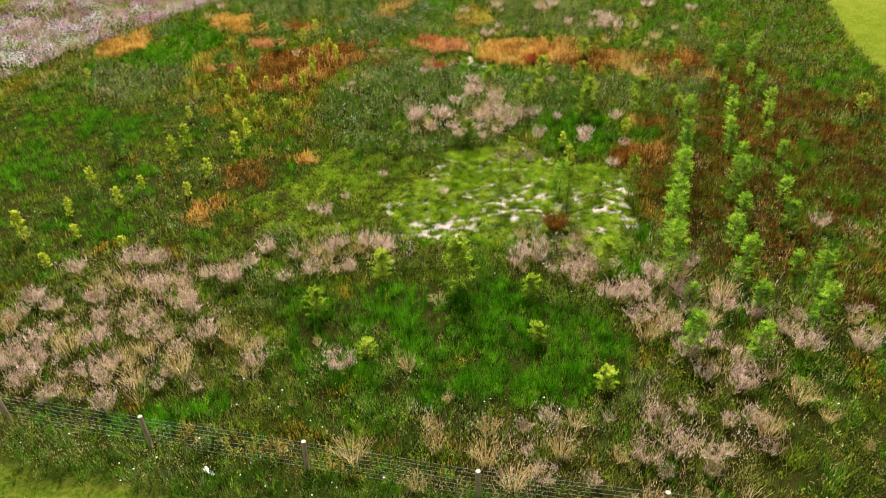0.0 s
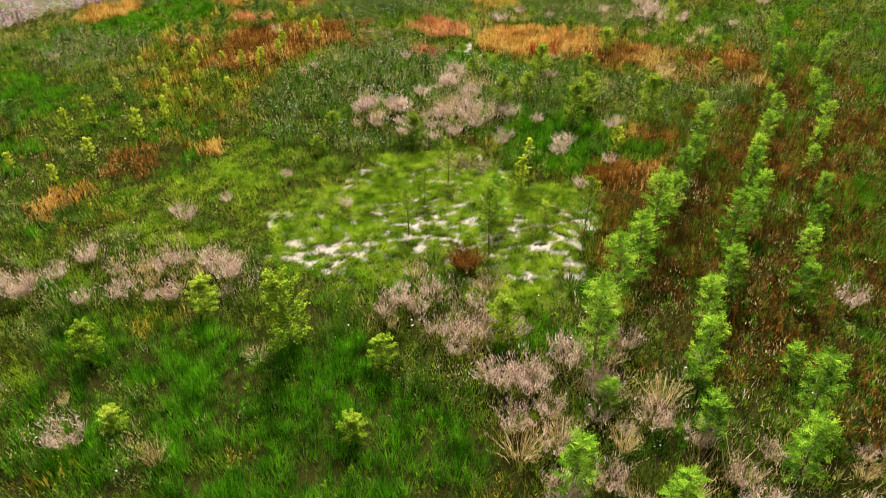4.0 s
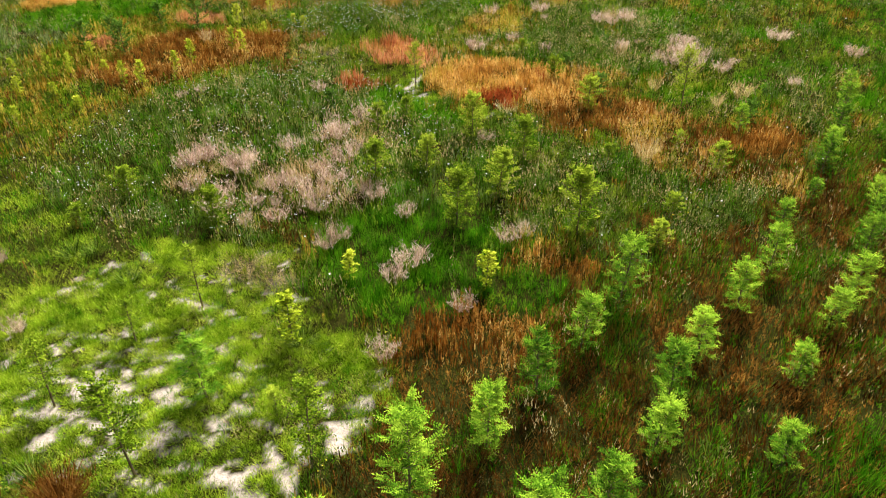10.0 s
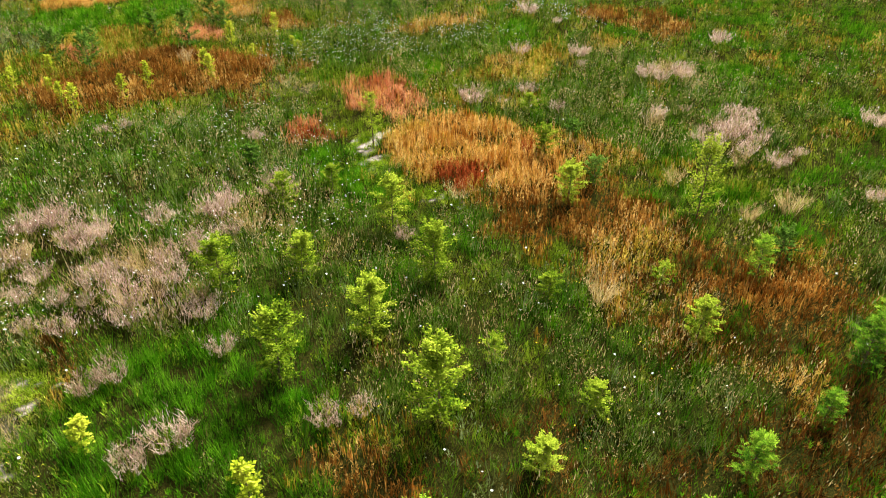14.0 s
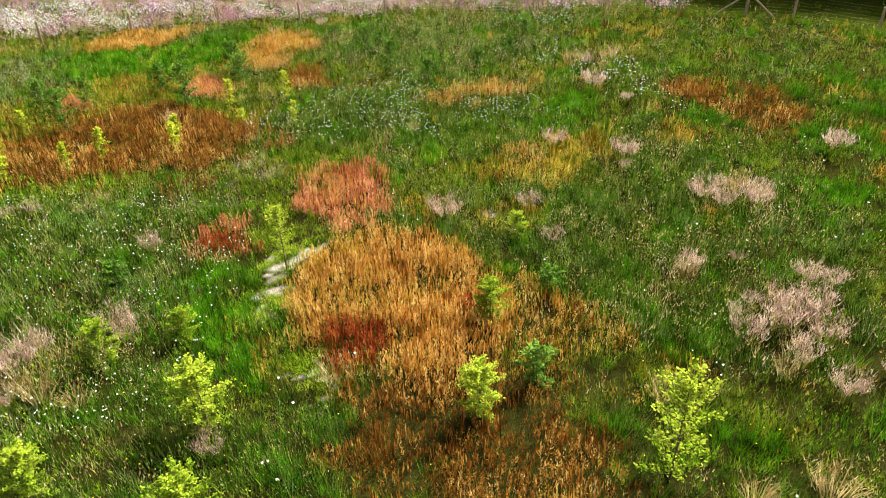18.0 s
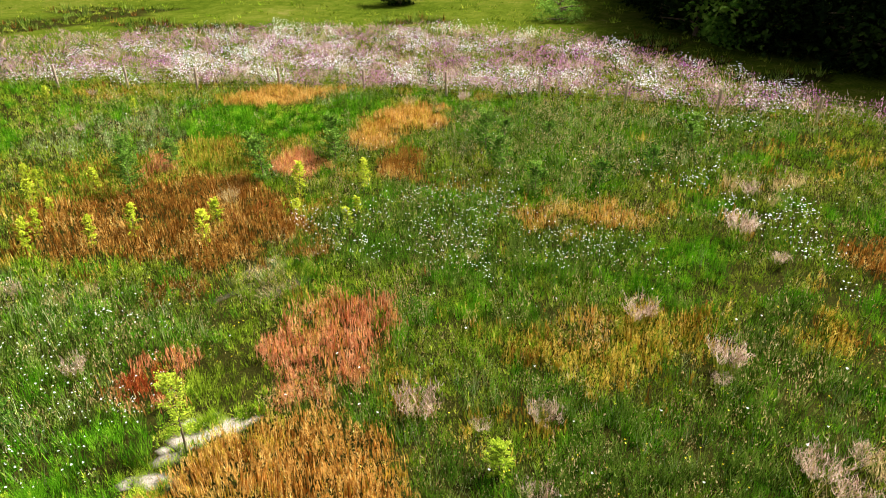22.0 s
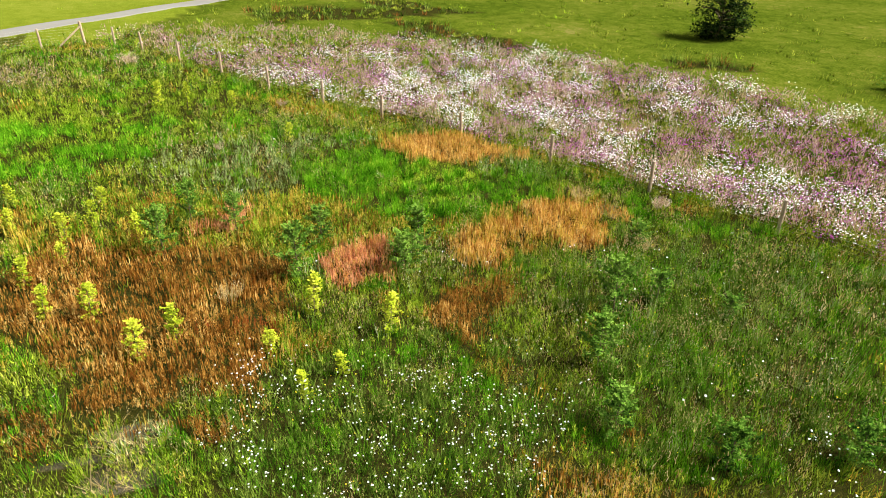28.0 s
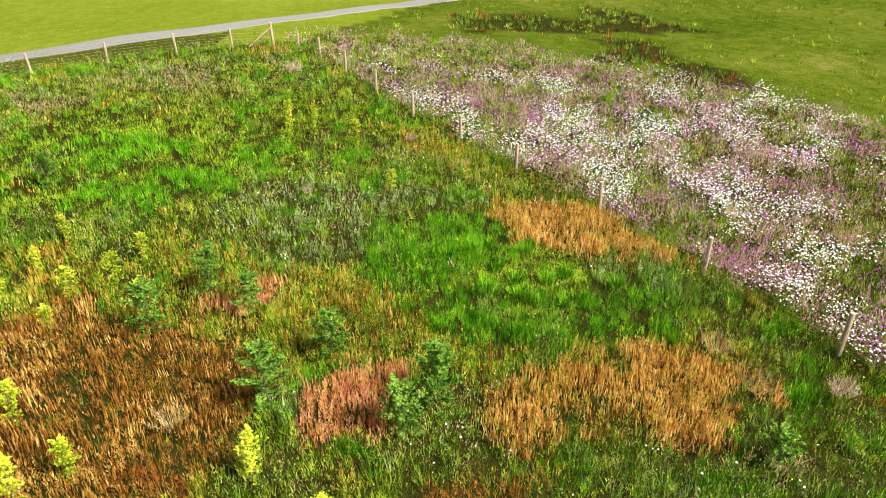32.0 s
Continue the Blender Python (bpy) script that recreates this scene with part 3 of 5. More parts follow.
def ground_material():
    m, n, l, bsdf = material("field_ground", 1.0, 0.0)
    place = n.new("ShaderNodeNewGeometry")

    def noise_at(size, detail=5):
        t = n.new("ShaderNodeTexNoise")
        t.inputs["Scale"].default_value = size
        t.inputs["Detail"].default_value = detail
        l.new(place.outputs["Position"], t.inputs["Vector"])
        return t

    fine, mid, broad = noise_at(9.0), noise_at(1.3), noise_at(0.12, 3)
    litter = noise_at(38.0, 8)
    litter.inputs["Roughness"].default_value = 0.75
    # taken near black, so the gaps between plants carry painted shade
    shaded_soil = ramp_of(n, [(0.34, (0.003, 0.004, 0.001)), (0.48, (0.018, 0.020, 0.004)), (0.58, (0.035, 0.03, 0.006)), (0.68, (0.10, 0.075, 0.02))])
    l.new(litter.outputs["Fac"], shaded_soil.inputs["Fac"])
    sand = ramp_of(n, [(0.36, (0.13, 0.10, 0.07)), (0.45, (0.33, 0.265, 0.23)), (0.60, (0.47, 0.395, 0.355))])
    l.new(litter.outputs["Fac"], sand.inputs["Fac"])
    lawn = ramp_of(n, [(0.3, (0.06, 0.08, 0.006)), (0.5, (0.105, 0.13, 0.011)), (0.72, (0.18, 0.18, 0.028))])
    blend = n.new("ShaderNodeMath")
    blend.operation = "ADD"
    half = n.new("ShaderNodeMath")
    half.operation = "MULTIPLY_ADD"
    l.new(fine.outputs["Fac"], half.inputs[0])
    half.inputs[1].default_value = 0.45
    l.new(mid.outputs["Fac"], blend.inputs[0])
    l.new(broad.outputs["Fac"], blend.inputs[1])
    third = n.new("ShaderNodeMath")
    third.operation = "MULTIPLY"
    third.inputs[1].default_value = 0.28
    l.new(blend.outputs[0], third.inputs[0])
    l.new(third.outputs[0], half.inputs[2])
    l.new(half.outputs[0], lawn.inputs["Fac"])
    rough = ramp_of(n, [(0.38, (0.026, 0.040, 0.003)), (0.48, (0.046, 0.068, 0.005)), (0.57, (0.080, 0.093, 0.010)), (0.66, (0.14, 0.12, 0.035))])
    l.new(half.outputs[0], rough.inputs["Fac"])

    def cover(name, under, over):
        a = n.new("ShaderNodeAttribute")
        a.attribute_name = name
        x = n.new("ShaderNodeMix")
        x.data_type = "RGBA"
        l.new(a.outputs["Fac"], x.inputs[0])
        l.new(under, x.inputs[6])
        l.new(over, x.inputs[7])
        return x.outputs[2]

    c = cover("sandy", shaded_soil.outputs[0], sand.outputs[0])
    c = cover("mown", c, lawn.outputs[0])
    c = cover("rough", c, rough.outputs[0])
    l.new(c, bsdf.inputs["Base Color"])
    bump = n.new("ShaderNodeBump")
    bump.inputs["Strength"].default_value = 0.6
    bump.inputs["Distance"].default_value = 0.05
    l.new(fine.outputs["Fac"], bump.inputs["Height"])
    l.new(bump.outputs[0], bsdf.inputs["Normal"])
    return m


# ---- ground: one sheet to the horizon ----
def spread(lo, hi, step, reach):
    inner = np.arange(lo, hi, step)
    out = [step]
    while sum(out) < reach:
        out.append(out[-1] * 1.25)
    c = np.cumsum(out)
    return np.concatenate([inner[0] - c[::-1], inner, inner[-1] + c])


def mesh_of(name, co, faces, mats=(), attrs=None, face_mats=None, smooth=False):
    """A mesh from arrays: corners, and triangles or quads of one size."""
    me = bpy.data.meshes.new(name)
    co = np.asarray(co, np.float32)
    faces = np.asarray(faces, np.int32)
    k = faces.shape[1]
    me.vertices.add(len(co))
    me.vertices.foreach_set("co", co.ravel())
    me.loops.add(faces.size)
    me.loops.foreach_set("vertex_index", faces.ravel())
    me.polygons.add(len(faces))
    me.polygons.foreach_set("loop_start", np.arange(0, faces.size, k, dtype=np.int32))
    me.polygons.foreach_set("loop_total", np.full(len(faces), k, np.int32))
    for m in mats:
        me.materials.append(m)
    if face_mats is not None:
        me.polygons.foreach_set("material_index", np.asarray(face_mats, np.int32))
    me.polygons.foreach_set("use_smooth", np.full(len(faces), smooth))
    me.update(calc_edges=True)
    for key, values in (attrs or {}).items():
        at = me.attributes.new(key, "FLOAT", "POINT")
        at.data.foreach_set("value", np.asarray(values, np.float32))
    return me


def lookup(grid, x, y):
    i = np.clip(np.round((x - X0) / STEP).astype(int), 0, grid.shape[0] - 1)
    j = np.clip(np.round((y - Y0) / STEP).astype(int), 0, grid.shape[1] - 1)
    return grid[i, j]


def build_ground():
    xs, ys = spread(-44, 30, 0.8, 900), spread(4, 72, 0.8, 900)
    xs = np.unique(np.concatenate([xs, np.arange(-11.5, 1.5, 0.09), np.arange(1.5, 5.0, 0.12)]).round(3))
    ys = np.unique(np.concatenate([ys, np.arange(16.5, 28.5, 0.09), np.arange(33.5, 39.0, 0.12)]).round(3))
    x, y = np.meshgrid(xs, ys, indexing="ij")
    inside = (x > X0) & (x < X1) & (y > Y0) & (y < Y1)
    k = np.where(inside, lookup(zone, x, y), KINDS.index("rough"))
    kl = np.where(inside, lookup(kind_of_land, x, y), 3)
    far_lawn = ~inside & (y < 40 - 0.9 * (x + 35)) & (x < 10)
    k[far_lawn] = KINDS.index("mown")
    grass, off_south = land(x, y)[:2]
    margin = np.clip((np.where(grass == 1, off_south, -off_south) + 0.5 * fractal(x, y, 0.7) - 0.4) / 1.2, 0, 1)
    mown = np.where((x < 3) & (off_south < 5) & (y < 36), 0.25 * margin, k == KINDS.index("mown"))
    sandy = np.where(inside, bare_at(x, y, k), 0)
    z = ground_z(x, y)
    nx, ny = x.shape
    idx = np.arange(nx * ny).reshape(nx, ny)
    faces = np.stack([idx[:-1, :-1], idx[1:, :-1], idx[1:, 1:], idx[:-1, 1:]], -1).reshape(-1, 4)
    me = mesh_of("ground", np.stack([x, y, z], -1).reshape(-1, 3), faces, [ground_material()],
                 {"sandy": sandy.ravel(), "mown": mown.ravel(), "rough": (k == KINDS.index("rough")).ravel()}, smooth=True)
    return tagged(new("ground", me), "sloping meadow ground with bare sand and mown grass", "ground", kind="structure")


build_ground()


# ---- plants as blades, heads and flowers ----
class Heap:
    """Gathers many small plants of one look into one mesh."""

    def __init__(self):
        self.co, self.faces, self.tone, self.count = [], [], [], 0

    def add(self, co, faces, tone):
        n, k = co.shape[0], co.shape[1]
        self.co.append(co.reshape(-1, 3))
        self.faces.append((np.asarray(faces)[None] + (self.count + np.arange(n) * k)[:, None, None]).reshape(-1, 3))
        self.tone.append(np.repeat(tone, k))
        self.count += n * k

    def mesh(self, name, mat):
        return mesh_of(name, np.concatenate(self.co), np.concatenate(self.faces), [mat], {"tone": np.concatenate(self.tone)})


def spikes(heap, x, y, z, height, width, lean, lean_to, tone, rng):
    """Fine straight grass blades: one slim pointed face each."""
    n = len(x)
    a = rng.random(n) * 2 * np.pi
    side = np.stack([np.cos(a), np.sin(a), np.zeros(n)], 1) * (width / 2)[:, None]
    base = np.stack([x, y, z], 1)
    tip = base + np.stack([np.cos(lean_to) * lean * height, np.sin(lean_to) * lean * height, height], 1)
    heap.add(np.stack([base - side, base + side, tip], 1), [(0, 1, 2)], tone)


def blades(heap, x, y, z, height, width, lean, rng, belly=0.45, lean_to=None, tone=None):
    """Kite-shaped blades, each bent over its middle."""
    n = len(x)
    a = rng.random(n) * 2 * np.pi
    b = rng.random(n) * 2 * np.pi if lean_to is None else lean_to
    side = np.stack([np.cos(a), np.sin(a), np.zeros(n)], 1) * (width / 2)[:, None]
    over = np.stack([np.cos(b), np.sin(b), np.zeros(n)], 1) * (lean * height)[:, None]
    base = np.stack([x, y, z], 1)
    up = np.stack([np.zeros(n), np.zeros(n), height], 1)
    mid = base + up * belly + over * 0.3
    co = np.stack([base, mid - side, mid + side, base + up + over], 1)
    heap.add(co, [(0, 2, 1), (1, 2, 3)], rng.random(n) if tone is None else tone)


def heads(heap, x, y, z, height, width, rng, tone):
    """Upright seed heads: slim spikes above the stalks."""
    spikes(heap, x, y, z, height, width * 1.15, 0.1 + 0.4 * rng.random(len(x)), rng.random(len(x)) * 2 * np.pi, tone, rng)


def flames(heap, x, y, z, height, width, lean, lean_to, tone, rng):
    """Dense soft seed plumes: slim three-sided spindles."""
    n = len(x)
    a = rng.random(n) * 2 * np.pi
    base = np.stack([x, y, z], 1)
    over = np.stack([np.cos(lean_to) * lean * height, np.sin(lean_to) * lean * height, height], 1)
    mid = base + over * (0.3 + 0.15 * rng.random(n))[:, None]
    ring = [mid + np.stack([np.cos(a + k * 2.094), np.sin(a + k * 2.094), np.zeros(n)], 1) * (width / 2)[:, None] for k in range(3)]
    heap.add(np.stack([base, *ring, base + over], 1), [(0, 2, 1), (0, 3, 2), (0, 1, 3), (1, 2, 4), (2, 3, 4), (3, 1, 4)], tone)


def discs(heap, x, y, z, size, rng):
    """Open flowers: small four-petalled cups, tilted at random."""
    n = len(x)
    nrm = np.stack([(rng.random(n) - 0.5) * 0.9, (rng.random(n) - 0.5) * 0.9, np.ones(n)], 1)
    nrm /= np.linalg.norm(nrm, axis=1)[:, None]
    u = np.cross(nrm, [1.0, 0.2, 0.0])
    u /= np.linalg.norm(u, axis=1)[:, None]
    v = np.cross(nrm, u)
    c = np.stack([x, y, z], 1)
    rim = [c + (u * math.cos(k * math.pi / 2) + v * math.sin(k * math.pi / 2)) * (size / 2)[:, None] + nrm * (size * (0.12 if k % 2 else -0.02))[:, None] for k in range(4)]
    heap.add(np.stack(rim, 1), [(0, 1, 2), (0, 2, 3)], rng.random(n))


def balls(heap, x, y, z, size, rng):
    """Domed flower heads, open below."""
    n = len(x)
    c = np.stack([x, y, z], 1)
    s = (size / 2)[:, None]
    e = np.eye(3)
    turn = rng.random(n) * np.pi
    ex = np.stack([np.cos(turn), np.sin(turn), np.zeros(n)], 1)
    ey = np.stack([-np.sin(turn), np.cos(turn), np.zeros(n)], 1)
    ez = np.tile(e[2], (n, 1))
    co = np.stack([c + ex * s - ez * s * 0.3, c + ey * s, c - ex * s - ez * s * 0.3, c - ey * s, c + ez * s * 0.9], 1)
    heap.add(co, [(0, 1, 4), (1, 2, 4), (2, 3, 4), (3, 0, 4)], rng.random(n))


HEAPS = {}


def heap(key):
    if key not in HEAPS:
        HEAPS[key] = Heap()
    return HEAPS[key]


CELL = STEP * STEP
reach = np.clip(1 + 0.085 * np.maximum(glade_d - 4, 0), 1.0, 6.0)
HIGH = 1 + 0.3 * np.clip((23 - gy) / 9, 0, 1)  # coarser by the southern fence
thin_out = 1.08 * reach ** -1.6 / HIGH ** 0.5
SHOWN = (glade_d < 55) & (gy > 2) & (gy > 0.9 * gx + 3)


def scatter(kinds, per_m2, rng, clump=0.0, clump_size=0.6, seed=0.0, bloom="", flower=False):
    """Random places in the patches of those kinds; far ones are fewer and larger. clump: how far they gather."""
    where = np.isin(zone, [KINDS.index(k) for k in kinds]) & SHOWN
    if bloom:
        where = BLOOM[bloom] & (zone != KINDS.index("sandturf")) & (kind_of_land == 0)
    want = per_m2 * CELL * (reach ** -0.8 if flower else thin_out) * where
    if clump:
        f = fractal(gx + seed, gy + seed * 0.7, clump_size)
        want = want * np.clip((f - 0.5) * 6 * clump + 1 - 0.3 * clump, 0, 2.6)
    if flower and kinds == ["strip"]:
        want = want * np.clip((gx + 36) / 9, 0.04, 1)  # the western tip is mostly dry grass
    n = rng.poisson(want)
    i, j = np.nonzero(n)
    i, j = np.repeat(i, n[i, j]), np.repeat(j, n[i, j])
    x = gx[i, j] + (rng.random(len(i)) - 0.5) * STEP * 1.6
    y = gy[i, j] + (rng.random(len(i)) - 0.5) * STEP * 1.6
    kept = rng.random(len(x)) > 0.97 * bare_at(x, y, lookup(zone, x, y))
    i, j, x, y = i[kept], j[kept], x[kept], y[kept]
    return x, y, ground_z(x, y) - 0.02, reach[i, j] ** 0.3 if flower else reach[i, j] ** 0.72 * HIGH[i, j]


def sow(key, kinds, per_m2, tall, wide, seed, lean=0.45, clump=0.0, clump_size=0.6, shape="blade", lift=None, tuft_of=10, radius=0.09, bloom=""):
    """One layer of plants. tall, wide: ranges in metres; lift: the height at which heads and flowers sit.
    They grow in little tufts of tuft_of, leaning outwards and sharing a tone."""
    rng = np.random.default_rng(seed)
    if shape in ("disc", "ball"):
        tuft_of = 1
    x, y, z, big = scatter(kinds, per_m2 / tuft_of, rng, clump, clump_size, seed * 1.37, bloom, tuft_of == 1)
    n = len(x)
    if not n:
        return
    tall_here = (0.6 + 0.8 * value_noise(x + seed, y, 0.9)) * (0.5 + 0.8 * rng.random(n))
    tone_here = rng.random(n)
    pick = np.repeat(np.arange(n), tuft_of)
    n = len(pick)
    cx, cy = x, y
    a, r = rng.random(n) * 2 * np.pi, radius * np.sqrt(rng.random(n)) * big[pick] * (tuft_of > 1)
    x, y, z = x[pick] + np.cos(a) * r, y[pick] + np.sin(a) * r, z[pick]
    a = a + rng.normal(0, 0.5, n)
    tone = 0.6 * tone_here[pick] + 0.4 * rng.random(n)
    h = (tall[0] + (tall[1] - tall[0]) * rng.random(n)) * tall_here[pick]
    w = (wide[0] + (wide[1] - wide[0]) * rng.random(n)) * big[pick]
    up = z if lift is None else z + (lift[0] + (lift[1] - lift[0]) * rng.random(n)) * tall_here[pick]
    if shape == "blade":
        rim = r / (radius * big[pick] + 1e-6)
        spikes(heap(key), x, y, up, h * (1.2 - 0.45 * rim), w, lean * (0.1 + 0.5 * rng.random(n) + 0.7 * rim * rim), a, tone, rng)
    elif shape == "plume":
        u = rng.random(n) ** 0.8
        out = radius * (1.05 - u) * big[pick]
        a = rng.random(n) * 2 * np.pi
        px, py = cx[pick] + np.cos(a) * out * rng.random(n), cy[pick] + np.sin(a) * out * rng.random(n)
        spikes(heap(key), px, py, z + lift[0] * tall_here[pick] + u * (lift[1] - lift[0]) * tall_here[pick], h, w, 0.15 + 0.5 * rng.random(n), a, tone, rng)
    elif shape == "flame":
        bend = 2 * np.pi * value_noise(x + 5, y - 3, 0.7)
        flames(heap(key), x, y, up, h, w, lean * (0.3 + 0.7 * rng.random(n)), bend + rng.normal(0, 0.7, n), tone, rng)
    elif shape == "head":
        heads(heap(key), x, y, up, h, w, rng, tone)
    elif shape == "disc":
        discs(heap(key), x, y, up, w, rng)
    else:
        balls(heap(key), x, y, up, w, rng)


# green growth: blades, and leafy shoots with leaflets up the stem
LOW = ["meadow", "pink", "ochre", "daisy", "strip", "olive", "straw", "gold"]
THIN, BROAD = (0.006, 0.0125), (0.011, 0.022)


def leafy(key, kinds, per_m2, seed, lift=(0.04, 0.34), clump=0.8, clump_size=0.6, radius=0.10, leaf=(0.05, 0.11)):
    """Shoots set with small leaves at all heights."""
    sow(key, kinds, per_m2, leaf, (0.013, 0.024), seed, clump=clump, clump_size=clump_size, shape="plume", lift=lift, tuft_of=14, radius=radius)


sow("meadow", LOW, 330, (0.18, 0.4), THIN, 1, 0.6, 0.7, 0.5)
leafy("meadow", LOW, 330, 101)
sow("meadow", ["rust", "orange", "salmon", "crimson", "yarrow", "dark", "brown"], 130, (0.16, 0.32), THIN, 2, 0.6, 0.6, 0.5)
sow("lush", ["rush"], 1000, (0.24, 0.5), THIN, 3, 0.4, 0.6, 0.5, tuft_of=16)
leafy("lush", ["rush", "brown", "yarrow"], 170, 103, (0.03, 0.3), 0.7)
leafy("deep", ["turf"], 110, 113, (0.03, 0.24), 2.4, 0.8)
leafy("lime", ["yarrow", "dark"], 50, 111, (0.06, 0.42), 2.2, 1.1)
sow("lush", ["yarrow", "dark"], 150, (0.25, 0.5), THIN, 112, 0.4, 2.2, 1.2)
leafy("deep", ["rush"], 110, 104, (0.05, 0.36), 2.0, 0.8)
sow("lush", ["meadow", "pink", "cotton", "olive", "turf", "yarrow", "daisy", "strip", "silver"], 110, (0.25, 0.48), THIN, 4, 0.4, 1.2, 1.2)
sow("lime", ["lime"], 650, (0.14, 0.34), THIN, 46, 0.6, 0.8, 0.5)
leafy("meadow", ["lime"], 170, 114, (0.03, 0.3), 0.8)
leafy("lime", ["lime", "rush"], 110, 105, (0.03, 0.3), 1.6, 0.9)
sow("lime", ["olive", "meadow", "gold", "straw", "salmon", "silver"], 120, (0.18, 0.4), THIN, 47, 0.6, 1.2, 0.8)
sow("lime", ["olive"], 200, (0.18, 0.36), THIN, 110, 0.6, 0.8, 0.6)
leafy("lime", ["olive", "meadow", "gold", "daisy", "cotton"], 120, 106, (0.05, 0.36), 1.6, 1.0)
sow("short", ["turf"], 1900, (0.08, 0.22), THIN, 5, 1.0, 0.4, 0.5, tuft_of=14, radius=0.1)
# turf cushions on the sand
sow("short", ["sandturf"], 4200, (0.06, 0.15), (0.007, 0.013), 6, 0.9, 0.3, 0.5, tuft_of=40, radius=0.11)
sow("lime", ["sandturf"], 1200, (0.08, 0.16), (0.006, 0.013), 66, 0.9, 0.7, 0.6, tuft_of=40, radius=0.11)
sow("lush", ["sandturf"], 420, (0.08, 0.16), (0.006, 0.013), 61, 0.9, 1.5, 0.5, tuft_of=40, radius=0.12)
sow("seed", ["sandturf"], 130, (0.08, 0.2), (0.006, 0.011), 68, 0.8, 1.2, 0.6)
sow("meadow", ["rough"], 45, (0.12, 0.32), (0.010, 0.02), 74, 0.8, 1.6, 2.5)
sow("lime", ["rough"], 3, (0.12, 0.35), (0.016, 0.03), 7, 0.9, 0.8, 2.5)
sow("meadow", ["tussock"], 120, (0.12, 0.35), (0.016, 0.03), 71, 0.9, 0.8, 1.5)
sow("deep", ["tussock"], 110, (0.3, 0.6), (0.016, 0.03), 72, 0.6, 0.7, 1.2)
sow("brown", ["tussock"], 30, (0.3, 0.6), (0.016, 0.03), 73, 0.6, 0.7, 1.2)
sow("lime", ["mown"], 12, (0.03, 0.07), (0.01, 0.02), 8, 1.0)
sow("deep", ["yarrow", "dark", "cotton"], 300, (0.25, 0.5), BROAD, 9, 0.5, 0.9, 0.5)
leafy("deep", ["yarrow", "dark", "cotton"], 430, 107, (0.06, 0.46), 0.8)
leafy("deep", ["meadow", "brown", "pink", "daisy", "strip", "cotton"], 190, 10, (0.05, 0.36))
sow("silver", ["silver"], 110, (0.25, 0.45), THIN, 11, 0.4, 0.6, 0.5)
leafy("silver", ["silver"], 360, 115, (0.08, 0.45), 0.6, leaf=(0.04, 0.08))
leafy("deep", ["silver"], 110, 116, (0.05, 0.3))
sow("silver", ["dark", "yarrow"], 50, (0.35, 0.6), THIN, 12, 0.4, 1.0, 0.8)
sow("lush", ["cotton", "dark", "daisy"], 240, (0.25, 0.5), THIN, 13, 0.5, 0.5, 0.6)
# sorrels: close-set flame-shaped plumes with a fuzz of fine seed over them; brown fuzzy grass
def plumes(key, kinds, per_m2, seed, clump=0.5, clump_size=0.5, lift=(0.1, 0.36), lean=0.15):
    """Slim upright plumes: a narrow core under a fuzz of fine seed."""
    sow(key, kinds, per_m2, (0.16, 0.27), (0.016, 0.028), seed, lean, clump, clump_size, shape="flame", lift=(lift[0] - 0.05, lift[0] + 0.05), tuft_of=3, radius=0.09)
    sow(key, kinds, per_m2 * 9, (0.035, 0.07), (0.009, 0.017), seed + 300, clump=clump, clump_size=clump_size, shape="plume", lift=lift, tuft_of=12, radius=0.045)


for colour, many in (("orange", 270), ("salmon", 220), ("crimson", 210), ("gold", 150), ("rust", 150)):
    plumes(colour, [colour], many, 20 + len(colour))
plumes("rust", ["orange", "gold"], 28, 141, 1.8, 0.9)
plumes("gold", ["orange"], 65, 148, 1.5, 0.7)
plumes("rust", ["ochre", "olive"], 34, 142, 1.5, 0.8)
plumes("gold", ["ochre", "olive"], 52, 143, 1.3, 0.8)
plumes("orange", ["ochre", "salmon", "rust"], 55, 144, 1.6, 0.9)
plumes("brown", ["brown"], 95, 145, 0.8, 0.6, (0.06, 0.32), 0.5)
plumes("rust", ["brown"], 34, 146, 1.6, 0.9, (0.06, 0.34), 0.5)
plumes("brown", ["rust", "ochre"], 12, 147, 1.4, 0.7, (0.06, 0.3), 0.4)
sow("brown", ["brown"], 90, (0.2, 0.42), THIN, 44, 0.5, 0.6)
sow("rust", ["rust", "brown"], 120, (0.2, 0.38), THIN, 45, 0.7, 0.7, 0.6)
sow("lush", ["brown"], 330, (0.24, 0.44), THIN, 40, 0.5, 1.8, 0.8)
# seed heads and flattened dry grass
sow("seed", ["straw"], 420, (0.12, 0.3), (0.006, 0.012), 58, 2.2, 0.8, 0.6)
sow("seed", ["meadow", "brown", "dark", "strip", "straw", "ochre", "yarrow", "silver"], 70, (0.05, 0.12), (0.007, 0.014), 50, clump=1.0, clump_size=0.9, shape="head", lift=(0.4, 0.7), tuft_of=5)
for key, kinds, many, seed in (("seed", ["dark", "yarrow"], 130, 151), ("silver", ["dark", "yarrow", "meadow"], 80, 152), ("seed", ["meadow", "cotton", "ochre", "pink"], 90, 153)):
    sow(key, kinds, many, (0.02, 0.04), (0.014, 0.024), seed, clump=0.9, clump_size=0.9, shape="head", lift=(0.32, 0.6), tuft_of=2, radius=0.05)
sow("seed", ["pink", "straw"], 70, (0.3, 0.7), (0.007, 0.012), 51, 0.7, 0.8, 0.7)
sow("seed", ["pink"], 60, (0.09, 0.2), (0.006, 0.012), 55, clump=1.0, clump_size=0.7, shape="head", lift=(0.35, 0.65), tuft_of=6)
